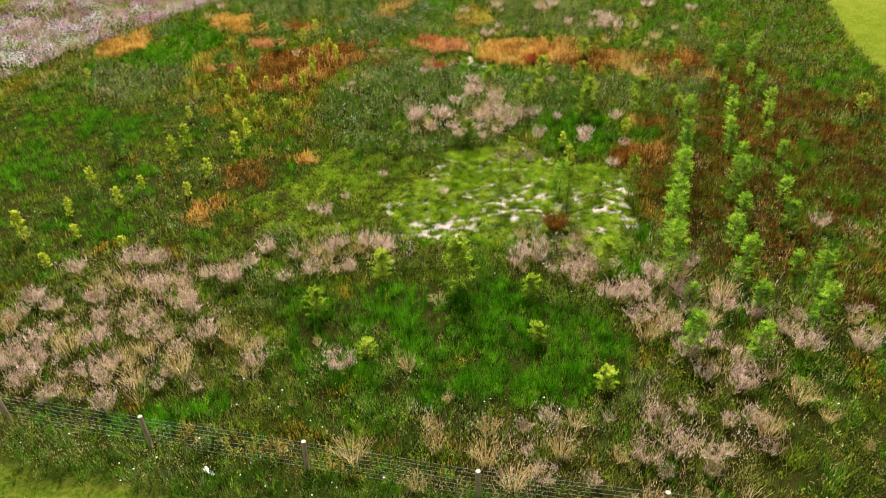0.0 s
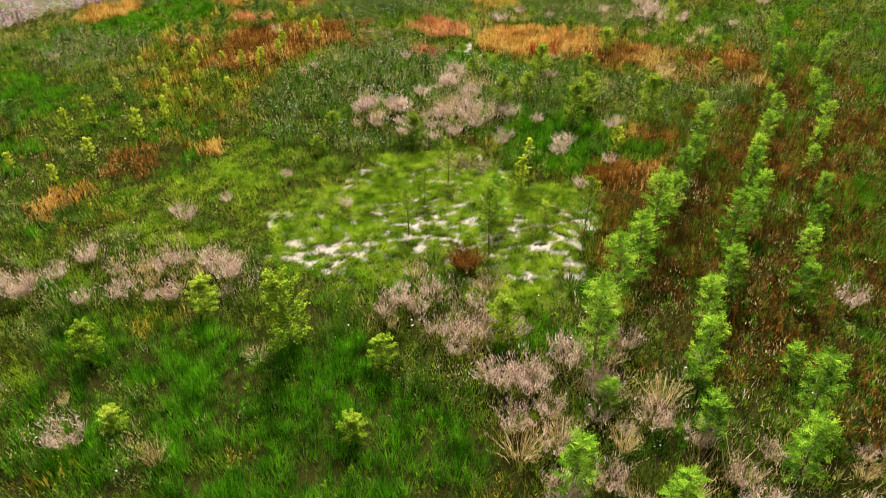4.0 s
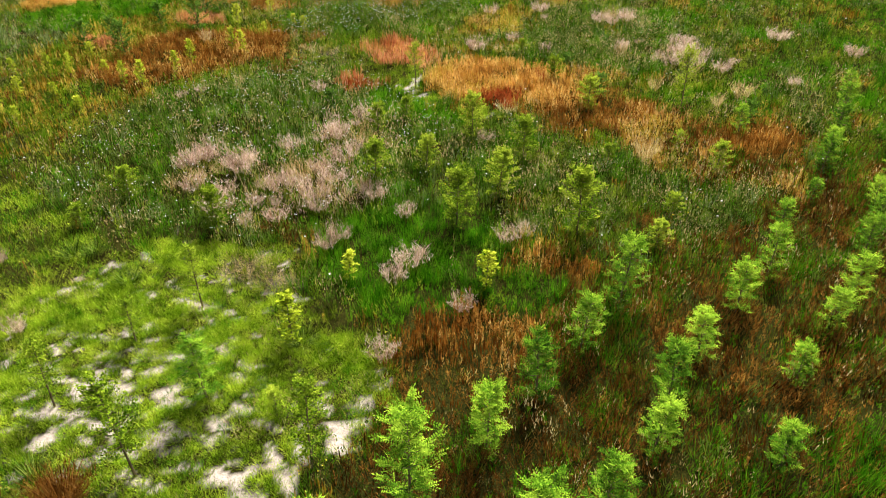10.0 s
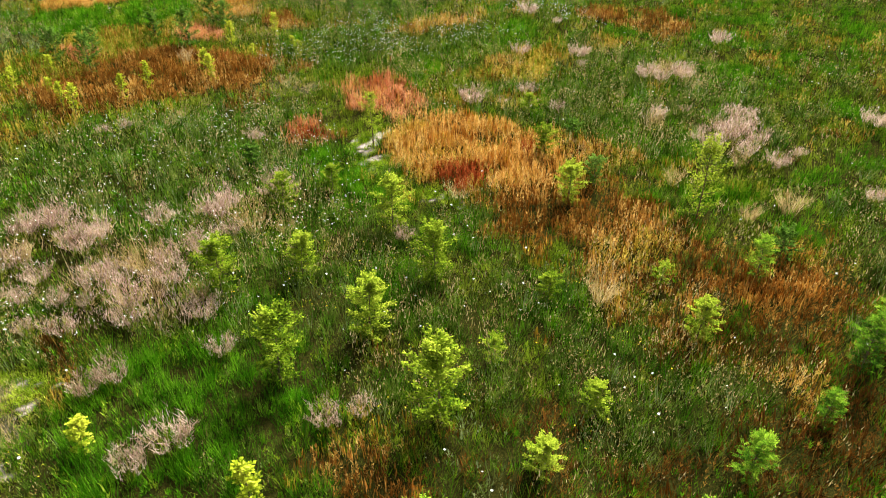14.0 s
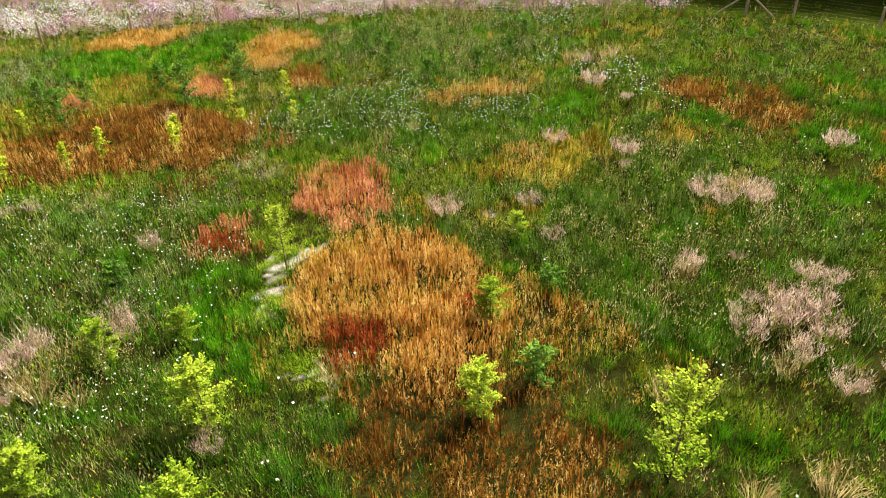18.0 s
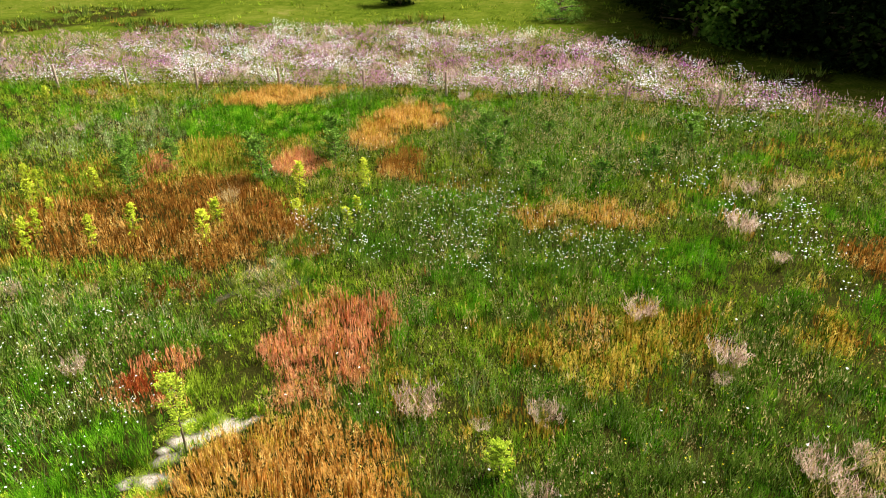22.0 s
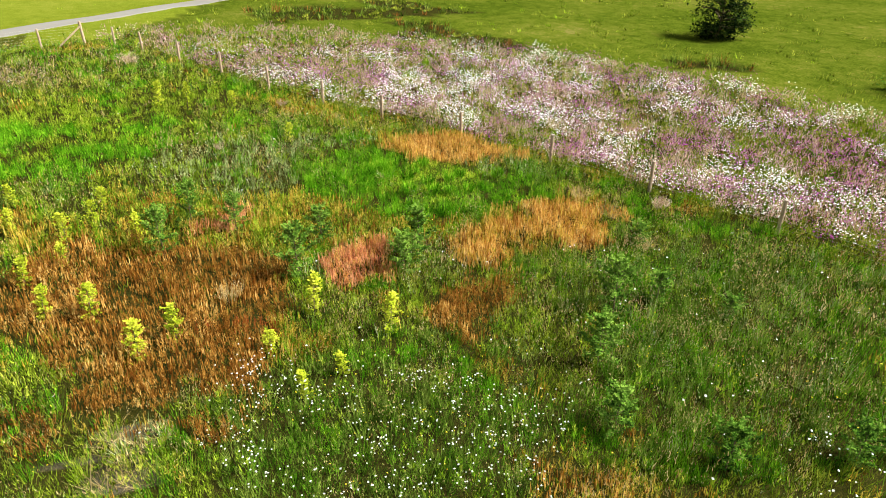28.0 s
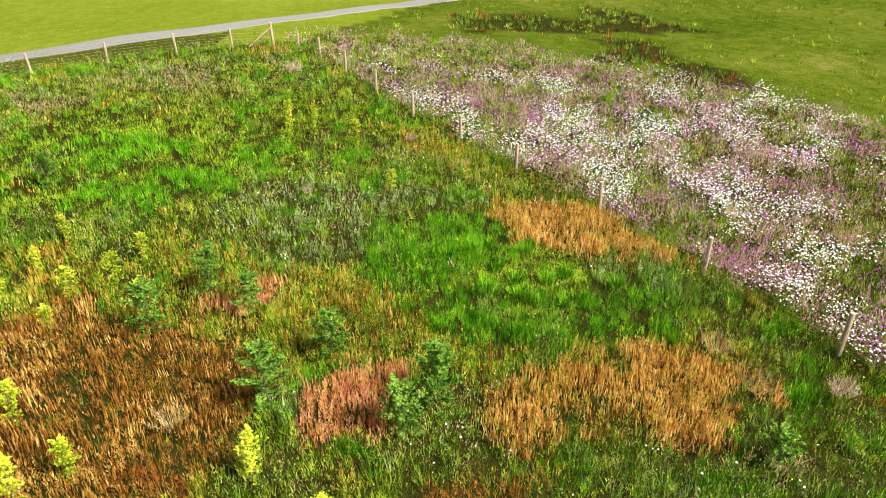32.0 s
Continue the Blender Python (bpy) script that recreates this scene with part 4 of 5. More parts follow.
sow("pink", ["pink"], 170, (0.06, 0.15), (0.006, 0.011), 52, clump=2.0, clump_size=0.8, shape="head", lift=(0.35, 0.65), tuft_of=8, radius=0.12)
sow("pink", ["strip"], 190, (0.06, 0.14), (0.010, 0.018), 53, clump=2.4, clump_size=0.8, shape="head", lift=(0.3, 0.6), tuft_of=6)
sow("seed", ["strip"], 60, (0.05, 0.12), (0.010, 0.018), 56, clump=1.6, clump_size=1.1, shape="head", lift=(0.35, 0.65), tuft_of=6)
sow("brown", ["strip"], 130, (0.2, 0.4), THIN, 59, 0.5, 1.0, 0.9)
sow("lime", ["strip"], 340, (0.25, 0.5), THIN, 57, 0.5, 1.2, 1.0)
sow("mauve", ["strip"], 110, (0.05, 0.11), (0.014, 0.026), 54, clump=2.0, clump_size=1.2, shape="head", lift=(0.35, 0.65), tuft_of=6)
# flowers
sow("white", ["cotton"], 30, (0, 0), (0.032, 0.046), 60, clump=0.8, shape="ball", lift=(0.45, 0.7), bloom="cotton")
sow("white", ["daisy"], 52, (0, 0), (0.036, 0.052), 61, clump=0.8, shape="disc", lift=(0.45, 0.7), bloom="daisy")
sow("white", ["yarrow"], 15, (0, 0), (0.026, 0.042), 62, clump=1.4, shape="disc", lift=(0.45, 0.7), bloom="yarrow")
sow("white", ["strip"], 84, (0, 0), (0.04, 0.058), 63, clump=4.0, clump_size=1.5, shape="disc", lift=(0.5, 0.8))
sow("white", ["meadow", "silver", "dark"], 1.0, (0, 0), (0.035, 0.06), 64, shape="disc", lift=(0.4, 0.65))
sow("yellow", ["daisy", "cotton", "dark", "olive", "lime"], 4, (0, 0), (0.02, 0.036), 67, clump=1.5, shape="disc", lift=(0.4, 0.65))
sow("purple", ["strip"], 95, (0, 0), (0.034, 0.056), 65, clump=3.4, clump_size=1.1, shape="disc", lift=(0.45, 0.75))

NAMES = {
    "meadow": ("meadow_grass", "mixed green meadow grass covering the field"), "lush": ("rush_grass", "tall vivid green rush-like grass in drifts"),
    "lime": ("lime_grass", "light yellow-green grass in soft patches"),
    "short": ("short_grass", "short pale green tufted grass on sand"), "deep": ("broadleaf_herbs", "dark green leafy herbs among the grass"),
    "silver": ("silvery_herbs", "pale silver-green herbs in a soft drift"), "rust": ("rust_sorrel", "rust-brown sorrel seed spikes in drifts"),
    "orange": ("orange_sorrel", "orange sorrel seed spikes standing in patches"), "salmon": ("salmon_sorrel", "salmon-pink sorrel spikes in patches"),
    "crimson": ("crimson_sorrel", "deep red sorrel spikes in small patches"), "gold": ("golden_grass", "golden yellow dry grass spikes"),
    "brown": ("brown_stalks", "dark brown dry stalks among green blades"), "seed": ("straw_seed_heads", "straw-coloured grass seed heads"),
    "pink": ("pink_seed_heads", "soft pink-beige feathery grass heads"), "white": ("white_flowers", "small white daisies and cotton heads"),
    "mauve": ("mauve_flowers", "mauve thistle-like heads in a dense strip"), "yellow": ("yellow_flowers", "tiny yellow hawkweed flowers scattered in grass"),
    "purple": ("purple_flowers", "purple knapweed flowers in a dense strip"),
}
for key, h in HEAPS.items():
    name, label = NAMES[key]
    tagged(new(name, h.mesh(name, M[key])), label, "wild plants", kind="stuff")


# ---- saplings and bushes ----
def part(name, me, parent, label=""):
    ob = new(name, me)
    ob.parent = parent
    return tagged(ob, label)


def tube(points, radii, sides=6):
    """Corners and faces of a tapered round limb along points."""
    co, faces = [], []
    for k, (p, r) in enumerate(zip(points, radii)):
        q = Vector(points[min(k + 1, len(points) - 1)]) - Vector(points[max(k - 1, 0)])
        turn = q.to_track_quat("Z", "Y")
        for s in range(sides):
            a = 2 * math.pi * s / sides
            co.append(Vector(p) + turn @ Vector((math.cos(a) * r, math.sin(a) * r, 0)))
        if k:
            for s in range(sides):
                i, j = (k - 1) * sides + s, (k - 1) * sides + (s + 1) % sides
                faces += [(i, j, j + sides), (i, j + sides, i + sides)]
    return [tuple(c) for c in co], faces


def join_tubes(tubes):
    co, faces = [], []
    for c, f in tubes:
        faces += [tuple(i + len(co) for i in t) for t in f]
        co += c
    return co, faces


LEAF = {  # crown: branches, leaves a branch, leaf length, width ratio, spread, lowest branch, upward sweep, pinnate
    "green": (38, 11, 0.14, 0.3, 0.24, 0.02, 1.0, True),
    "yellow": (26, 20, 0.095, 0.7, 0.20, 0.02, 1.0, False),
    "birch": (36, 100, 0.046, 0.75, 0.32, 0.04, 0.9, False),
    "sparse": (24, 70, 0.040, 0.7, 0.27, 0.18, 0.8, False),
    "hazel": (26, 60, 0.075, 0.8, 0.40, 0.03, 1.0, False),
    "goldbush": (28, 60, 0.055, 0.6, 0.34, 0.04, 1.1, False),
}
TREE_LABEL = {
    "green": ("rowan_sapling", "young bright green rowan with feathery leaves in a planted row", "green_leaf"),
    "yellow": ("maple_sapling", "slender young maple with yellow-green leaves in rough grass", "yellow_leaf"),
    "birch": ("birch_sapling", "bushy young birch with small light green leaves", "birch_leaf"),
    "sparse": ("thin_sapling", "thin young tree with sparse olive leaves on bare sand", "birch_leaf"),
    "hazel": ("hazel_bush", "low bush with round mid-green leaves among grass", "hazel_leaf"),
    "goldbush": ("willow_bush", "upright yellow-green bush with fine leaves", "birch_leaf"),
}


def leaf_quad(out, tones, base, along, up, length, ratio, tone):
    side = along.cross(up)
    side = side.normalized() * (length * ratio / 2) if side.length > 1e-4 else Vector((length * ratio / 2, 0, 0))
    mid = base + along * (length * 0.5)
    fold = up * (length * 0.06)
    out.append([base, mid - side + fold, mid + side + fold, base + along * length])
    tones.append(tone)


def sapling(kind, seed, height=1.5):
    rng = random.Random(seed)
    branches, leaves, size, ratio, wide, low, sweep, pinnate = LEAF[kind]
    name, label, leaf_mat = TREE_LABEL[kind]
    root = tagged(new(name), label, "young tree" if "sapling" in name else "bush", group=kind + " young trees")
    lean = Vector((rng.uniform(-0.08, 0.08), rng.uniform(-0.08, 0.08), 0))
    spine = [Vector((0, 0, -0.05)), lean * 0.4 + Vector((0.01, 0, height * 0.4)), lean * 0.8 + Vector((0, 0.015, height * 0.72)), lean * 1.1 + Vector((0, 0, height * 0.97))]
    tubes = [tube(spine, [0.022, 0.016, 0.010, 0.004])]
    quads, tones = [], []
    for b in range(branches):
        f = low + (0.97 - low) * (b + rng.random()) / branches
        a = b * 2.4 + rng.uniform(-0.5, 0.5)
        k = f * 3
        i = min(int(k), 2)
        start = spine[i].lerp(spine[i + 1], k - i)
        profile = (0.70 + 0.4 * f) if f < 0.5 else (0.9 - 1.35 * (f - 0.5))
        reach_out = wide * height * profile * rng.uniform(0.7, 1.15)
        out = Vector((math.cos(a), math.sin(a), 0))
        end = start + out * reach_out + Vector((0, 0, reach_out * sweep * (0.25 + 0.9 * f) * rng.uniform(0.6, 1.2)))
        mid = start.lerp(end, 0.5) + Vector((0, 0, -0.02))
        co, faces = tube([start, mid, end], [0.008, 0.005, 0.002], 4)
        part("branch", mesh_of("branch", co, faces, [M["bark"]]), root)
        for j in range(leaves):
            at = start.lerp(end, 0.25 + 0.8 * (j + rng.random()) / leaves)
            d = (out * rng.uniform(0.2, 1) + Vector((rng.uniform(-1, 1), rng.uniform(-1, 1), rng.uniform(-0.2, 0.9)))).normalized()
            up = Vector((rng.uniform(-0.5, 0.5), rng.uniform(-0.5, 0.5), 1)).normalized()
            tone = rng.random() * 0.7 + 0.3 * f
            if pinnate:
                side = d.cross(up).normalized()
                for q in range(4):
                    p = at + d * (size * (0.15 + 0.22 * q)) - Vector((0, 0, 0.002 * q * q))
                    for sg in (-1, 1):
                        leaf_quad(quads, tones, p, (side * sg + d * 0.45).normalized(), up, size * 0.36, 0.38, tone)
                leaf_quad(quads, tones, at + d * size, d, up, size * 0.36, 0.38, tone)
            else:
                at = at + Vector((rng.uniform(-1, 1), rng.uniform(-1, 1), rng.uniform(-1, 1))) * 0.05
                leaf_quad(quads, tones, at, d, up, size * rng.uniform(0.7, 1.2), ratio, tone)
    for j in range(0 if pinnate else leaves * 5):  # leaves close to the stem
        f = low + (1.02 - low) * rng.random()
        k = min(f, 0.999) * 3
        at = spine[int(k)].lerp(spine[int(k) + 1], k - int(k))
        a = rng.uniform(0, 2 * math.pi)
        d = Vector((math.cos(a), math.sin(a), rng.uniform(-0.2, 0.8))).normalized()
        up = Vector((rng.uniform(-0.5, 0.5), rng.uniform(-0.5, 0.5), 1)).normalized()
        out = wide * height * 0.45 * (1.15 - f) * rng.random()
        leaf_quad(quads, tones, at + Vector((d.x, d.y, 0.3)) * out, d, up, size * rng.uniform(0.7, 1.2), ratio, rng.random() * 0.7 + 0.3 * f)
    co, faces = join_tubes(tubes)
    part("trunk", mesh_of("trunk", co, faces, [M["bark"]], smooth=True), root)
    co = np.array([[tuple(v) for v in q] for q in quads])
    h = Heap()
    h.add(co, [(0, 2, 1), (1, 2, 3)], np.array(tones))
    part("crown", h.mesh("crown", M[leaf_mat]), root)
    return root


STOCK = {}
USED = set()


def plant(kind, x, y, height):
    """Sets one of four saplings of that kind, turned and scaled to its height."""
    if kind not in STOCK:
        STOCK[kind] = [sapling(kind, 100 * len(STOCK) + v) for v in range(4)]
    rng = random.Random(int(x * 131 + y * 977))
    v = rng.randrange(4)
    z = float(ground_z(np.array(x), np.array(y)))
    s = height / 1.5
    wide = (1.02 if kind == "birch" else 0.9) * s ** 0.6
    m = pose(x, y, z, 0, 0, rng.uniform(0, 360)) @ Matrix.Diagonal((wide, wide, s, 1))
    first = STOCK[kind][v]
    if (kind, v) not in USED:
        USED.add((kind, v))
        first.matrix_basis = m
        FIRST.append((first, m))
        return
    ob = copy_thing(first, Matrix())
    ob.matrix_basis = m


FIRST = []


# ---- grass tufts that stand out singly ----
TUFT = {  # name, label, stalk look, head look, height, spread, stalks, plumes
    "pink": ("pink_grass_tuft", "feathery pink-beige grass tuft with arching plumes", "meadow", "pink", 0.72, 0.36, 64, 11),
    "straw": ("straw_grass_tuft", "dry straw-coloured grass tuft with arching heads", "seed", "seed", 0.75, 0.45, 60, 5),
    "pale": ("dead_herb_tuft", "pale dead herb tangle bleached by the sun", "silver", "seed", 0.32, 0.4, 70, 3),
    "clump": ("rush_tussock", "bright green rush tussock standing on thin turf", "lush", None, 0.5, 0.24, 160, 0),
    "dark_clump": ("dark_tussock", "dark green grass tussock on sandy turf", "deep", None, 0.32, 0.4, 150, 0),
    "red_clump": ("brown_shrub", "small rust-brown dry shrub on bare sand", "rust", "brown", 0.6, 0.5, 700, 2),
}
TUFT_STOCK = {}


def tuft_stock(kind, seed):
    name, label, stalk, head, tall, wide, many, plumes = TUFT[kind]
    rng = np.random.default_rng(seed)
    root = tagged(new(name), label, "grass tuft", group=name.replace("_", " ") + "s")
    a, r = rng.random(many) * 2 * np.pi, 0.16 * np.sqrt(rng.random(many))
    x, y = np.cos(a) * r, np.sin(a) * r
    h = tall * (0.6 + 0.4 * rng.random(many))
    lean = wide / tall * (0.2 + 0.9 * rng.random(many))
    h1 = Heap()
    blades(h1, x, y, np.full(many, -0.02), h, np.full(many, 0.014), lean, rng, lean_to=a)
    part("foliage", h1.mesh("foliage", M[stalk]), root)["kind"] = "stuff"
    if head:
        h2 = Heap()
        tx, ty = x + np.cos(a) * lean * h, y + np.sin(a) * lean * h
        for k in range(plumes):
            f = 0.62 + 0.4 * rng.random(many)
            px = x + (tx - x) * f ** 1.5 + (rng.random(many) - 0.5) * 0.07
            py = y + (ty - y) * f ** 1.5 + (rng.random(many) - 0.5) * 0.07
            spikes(h2, px, py, h * f - 0.05, 0.05 + 0.10 * rng.random(many), 0.008 + 0.010 * rng.random(many), 0.2 + 0.7 * rng.random(many), rng.random(many) * 2 * np.pi, rng.random(many), rng)
        part("plume", h2.mesh("plume", M[head]), root)["kind"] = "stuff"
    return root


def tuft(kind, x, y):
    if kind not in TUFT_STOCK:
        TUFT_STOCK[kind] = []
    stock = TUFT_STOCK[kind]
    rng = random.Random(int(x * 371 + y * 911))
    z = float(ground_z(np.array(x), np.array(y)))
    s = rng.uniform(0.45, 1.25) if kind in ("pink", "straw") else rng.uniform(0.9, 1.2)
    m = pose(x, y, z, 0, 0, rng.uniform(0, 360)) @ Matrix.Diagonal((s, s, s * rng.uniform(0.85, 1.1), 1))
    if len(stock) < 3:
        ob = tuft_stock(kind, len(kind) * 10 + len(stock))
        stock.append(ob)
    else:
        ob = copy_thing(stock[rng.randrange(3)], Matrix())
    ob.matrix_basis = m


plant("green", 1.95, 22.32, 1.48)
plant("green", 3.07, 23.39, 1.35)
plant("green", 4.18, 24.43, 1.73)
plant("green", 4.18, 21.93, 1.35)
plant("green", 5.10, 22.77, 1.16)
plant("green", 6.49, 23.99, 1.26)
plant("green", 7.68, 25.00, 1.28)
plant("green", 8.84, 26.57, 0.94)
plant("green", 10.38, 27.74, 0.75)
plant("green", 11.46, 28.99, 1.26)
plant("green", 13.05, 30.97, 1.24)
plant("green", 15.07, 33.38, 1.25)
plant("green", 7.86, 23.14, 1.03)
plant("green", 8.71, 23.80, 1.36)
plant("green", 10.16, 25.34, 1.17)
plant("green", 11.89, 27.40, 0.82)
plant("green", 6.53, 21.96, 0.91)
plant("birch", 4.26, 27.40, 1.77)
plant("birch", 2.81, 29.42, 1.40)
plant("birch", 3.88, 31.24, 1.46)
plant("birch", 1.48, 28.08, 1.58)
plant("birch", -0.30, 30.33, 1.37)
plant("birch", 1.13, 31.13, 1.10)
plant("birch", -4.26, 29.08, 1.20)
plant("birch", -6.71, 30.95, 0.98)
plant("birch", 5.83, 26.46, 0.74)
plant("birch", 6.80, 27.74, 0.71)
plant("birch", 8.85, 29.73, 0.98)
plant("birch", -7.60, 29.68, 0.64)
plant("birch", 0.98, 34.99, 0.77)
plant("yellow", -1.13, 26.39, 0.73)
plant("yellow", 1.72, 25.61, 1.03)
plant("yellow", -2.28, 24.53, 1.21)
plant("green", -3.72, 23.21, 1.43)
plant("sparse", -2.47, 22.57, 0.67)
plant("sparse", -4.16, 25.89, 1.49)
plant("sparse", -5.29, 24.98, 1.08)
plant("hazel", 11.20, 32.41, 0.90)
plant("hazel", 7.31, 38.55, 0.66)
plant("hazel", 7.62, 35.74, 0.80)
plant("green", -0.44, 20.32, 2.24)
plant("green", 0.91, 21.42, 1.48)
plant("green", 1.11, 19.13, 1.98)
plant("green", 2.23, 19.79, 1.43)
plant("green", 3.47, 20.89, 1.22)
plant("green", 12.09, 29.67, 1.16)
plant("green", 14.06, 32.07, 1.44)
plant("green", 10.76, 25.99, 1.15)
plant("green", 12.97, 28.36, 1.46)
plant("green", 5.27, 20.27, 1.06)
plant("green", -4.29, 16.82, 2.30)
plant("green", -1.68, 19.12, 1.94)
plant("green", -2.86, 18.29, 2.15)
plant("green", -2.52, 15.59, 1.86)
plant("green", -1.27, 17.00, 1.39)
plant("green", -0.05, 17.80, 1.34)
plant("green", -0.70, 14.98, 0.88)
plant("green", 1.26, 16.87, 1.18)
plant("green", 2.71, 18.17, 1.14)
plant("green", 3.99, 19.19, 0.87)
plant("green", 14.35, 29.46, 1.41)
plant("birch", -10.22, 19.92, 2.17)
plant("birch", -11.95, 21.97, 1.12)
plant("birch", -5.75, 18.36, 1.34)
plant("birch", -8.50, 18.48, 0.91)
plant("sparse", -6.30, 23.41, 1.46)
plant("sparse", -4.59, 21.69, 2.14)
plant("sparse", -1.87, 21.41, 1.90)
plant("green", -6.36, 14.07, 1.67)
plant("green", -4.76, 15.61, 0.97)
plant("green", -5.01, 12.91, 1.46)
plant("green", -3.37, 14.17, 1.31)
plant("green", -2.37, 12.93, 1.68)
plant("green", -1.20, 13.90, 1.78)
plant("birch", -14.53, 21.32, 1.10)
plant("birch", -9.57, 16.70, 0.74)
plant("birch", -13.99, 18.78, 0.75)
plant("birch", -9.15, 14.27, 0.82)
plant("birch", 16.52, 25.84, 0.76)
plant("birch", 12.33, 21.55, 0.96)
plant("yellow", -8.12, 39.38, 1.12)
plant("yellow", -6.73, 41.65, 1.07)
plant("yellow", -5.37, 43.42, 1.00)
plant("yellow", -5.44, 46.49, 1.17)
plant("yellow", -4.08, 47.96, 1.05)
plant("yellow", -2.98, 46.59, 0.58)
plant("yellow", -11.86, 41.45, 0.90)
plant("yellow", -9.72, 40.80, 0.72)
plant("yellow", -4.25, 45.29, 0.69)
plant("yellow", -4.84, 42.66, 1.07)
plant("yellow", -2.51, 45.72, 0.69)
plant("yellow", -8.92, 40.01, 0.89)
plant("yellow", -10.97, 40.79, 1.04)
plant("yellow", -12.23, 39.22, 0.82)
plant("yellow", -23.22, 44.55, 1.26)
plant("yellow", -24.10, 43.39, 1.19)
plant("yellow", -22.10, 46.39, 1.00)
plant("yellow", -17.83, 48.02, 0.80)
plant("yellow", -10.66, 42.57, 0.89)
plant("yellow", -7.15, 40.64, 0.92)
plant("yellow", -11.00, 38.99, 0.64)
plant("yellow", -13.21, 41.63, 0.80)
plant("yellow", -9.77, 37.57, 0.63)
plant("yellow", -11.52, 36.83, 0.61)
plant("yellow", -12.29, 37.65, 0.62)
plant("yellow", -15.07, 35.72, 1.21)
plant("yellow", -13.41, 33.72, 1.17)
plant("yellow", -12.49, 35.28, 1.01)
plant("yellow", -14.21, 39.03, 0.75)
plant("yellow", -15.02, 32.33, 0.99)
plant("yellow", -19.30, 34.05, 1.10)
plant("yellow", -18.62, 31.85, 0.94)
plant("yellow", -17.59, 32.82, 0.71)
plant("yellow", -16.10, 31.29, 0.70)
plant("yellow", -20.44, 32.22, 0.81)
plant("yellow", -20.39, 30.33, 0.67)
plant("yellow", -22.10, 31.23, 1.27)
plant("yellow", -21.51, 28.87, 0.64)
plant("yellow", -19.04, 28.59, 0.65)
plant("yellow", -15.89, 34.85, 1.22)
plant("hazel", -8.94, 47.42, 1.18)
plant("hazel", -9.59, 43.26, 1.40)
plant("hazel", -7.15, 46.45, 1.54)
plant("hazel", -6.57, 49.09, 1.25)
plant("hazel", -7.35, 49.74, 1.49)
plant("hazel", -3.10, 53.21, 1.55)
plant("hazel", -1.55, 51.82, 1.34)
plant("hazel", -5.94, 55.89, 0.83)
plant("hazel", -11.25, 44.06, 1.38)
plant("hazel", -10.46, 45.25, 1.11)
plant("hazel", -17.90, 36.69, 1.20)
plant("hazel", 1.80, 52.39, 1.07)
plant("hazel", 0.35, 51.02, 1.06)
plant("hazel", -3.21, 54.53, 0.98)
plant("hazel", 2.52, 58.22, 0.94)
plant("hazel", -1.36, 36.01, 0.82)
plant("hazel", 2.55, 54.59, 0.98)
plant("hazel", -1.93, 55.60, 0.77)
plant("hazel", 2.17, 59.62, 0.89)
plant("sparse", 1.58, 37.81, 1.68)
plant("birch", 6.43, 37.12, 1.00)
plant("birch", 6.90, 34.71, 1.16)
plant("birch", -0.03, 33.92, 1.05)
plant("birch", 2.75, 33.13, 1.46)
plant("birch", 6.15, 40.65, 0.69)
plant("goldbush", 9.92, 34.29, 2.02)
plant("birch", 6.19, 30.76, 0.68)
plant("green", 10.47, 31.61, 1.06)
plant("goldbush", 5.14, 28.87, 0.63)
plant("goldbush", 8.51, 31.44, 0.60)
tuft("pink", -18.8, 24.1)
tuft("pink", -17.9, 23.7)
tuft("pink", -18.4, 26.9)
tuft("pink", -15.5, 24.8)
tuft("pink", -14.8, 23.4)
tuft("pink", -16.3, 24.4)
tuft("pink", -17.6, 24.9)
tuft("pink", -18.8, 22.7)
tuft("pink", -16.4, 20.8)
tuft("pink", -12.7, 22.8)
tuft("pink", -11.3, 23.1)
tuft("pink", -12.8, 24.1)
tuft("pink", -20.6, 27.7)
tuft("pink", -22.0, 26.6)
tuft("pink", -22.5, 26.0)
tuft("pink", -21.6, 22.7)
tuft("pink", -20.6, 21.7)
tuft("pink", -22.2, 23.9)
tuft("pink", -22.8, 23.8)
tuft("pink", -19.0, 21.0)
tuft("pink", -21.9, 21.9)
tuft("pink", -20.3, 22.2)
tuft("pink", -14.8, 18.7)
tuft("pink", -11.8, 14.2)
tuft("pink", -6.3, 12.4)
tuft("pink", -9.8, 13.4)
tuft("pink", -9.1, 11.7)
tuft("pink", -9.8, 11.4)
tuft("pink", -7.4, 11.7)
tuft("pink", -8.6, 11.2)
tuft("pink", -0.6, 12.6)
tuft("pink", -1.0, 12.8)
tuft("pink", -2.3, 11.6)
tuft("pink", -4.4, 16.4)
tuft("pink", -5.8, 15.9)
tuft("pink", -6.6, 15.8)
tuft("pink", -4.7, 14.9)
tuft("pink", -4.1, 14.9)
tuft("pink", -2.1, 16.0)
tuft("straw", -13.7, 15.6)
tuft("straw", -12.9, 16.1)
tuft("straw", -15.0, 20.0)
tuft("straw", -10.4, 12.3)
tuft("straw", -13.2, 17.7)
tuft("straw", -20.4, 26.0)
tuft("straw", -17.1, 21.3)
tuft("straw", -17.1, 19.9)
tuft("straw", -16.4, 18.2)
tuft("straw", -15.8, 15.7)
tuft("straw", -6.9, 11.0)
tuft("pink", -13.2, 23.0)
tuft("pink", -14.8, 25.4)
tuft("pink", -11.6, 23.8)
tuft("pink", -12.1, 26.5)
tuft("pink", -10.9, 27.4)
tuft("pink", -7.6, 25.5)
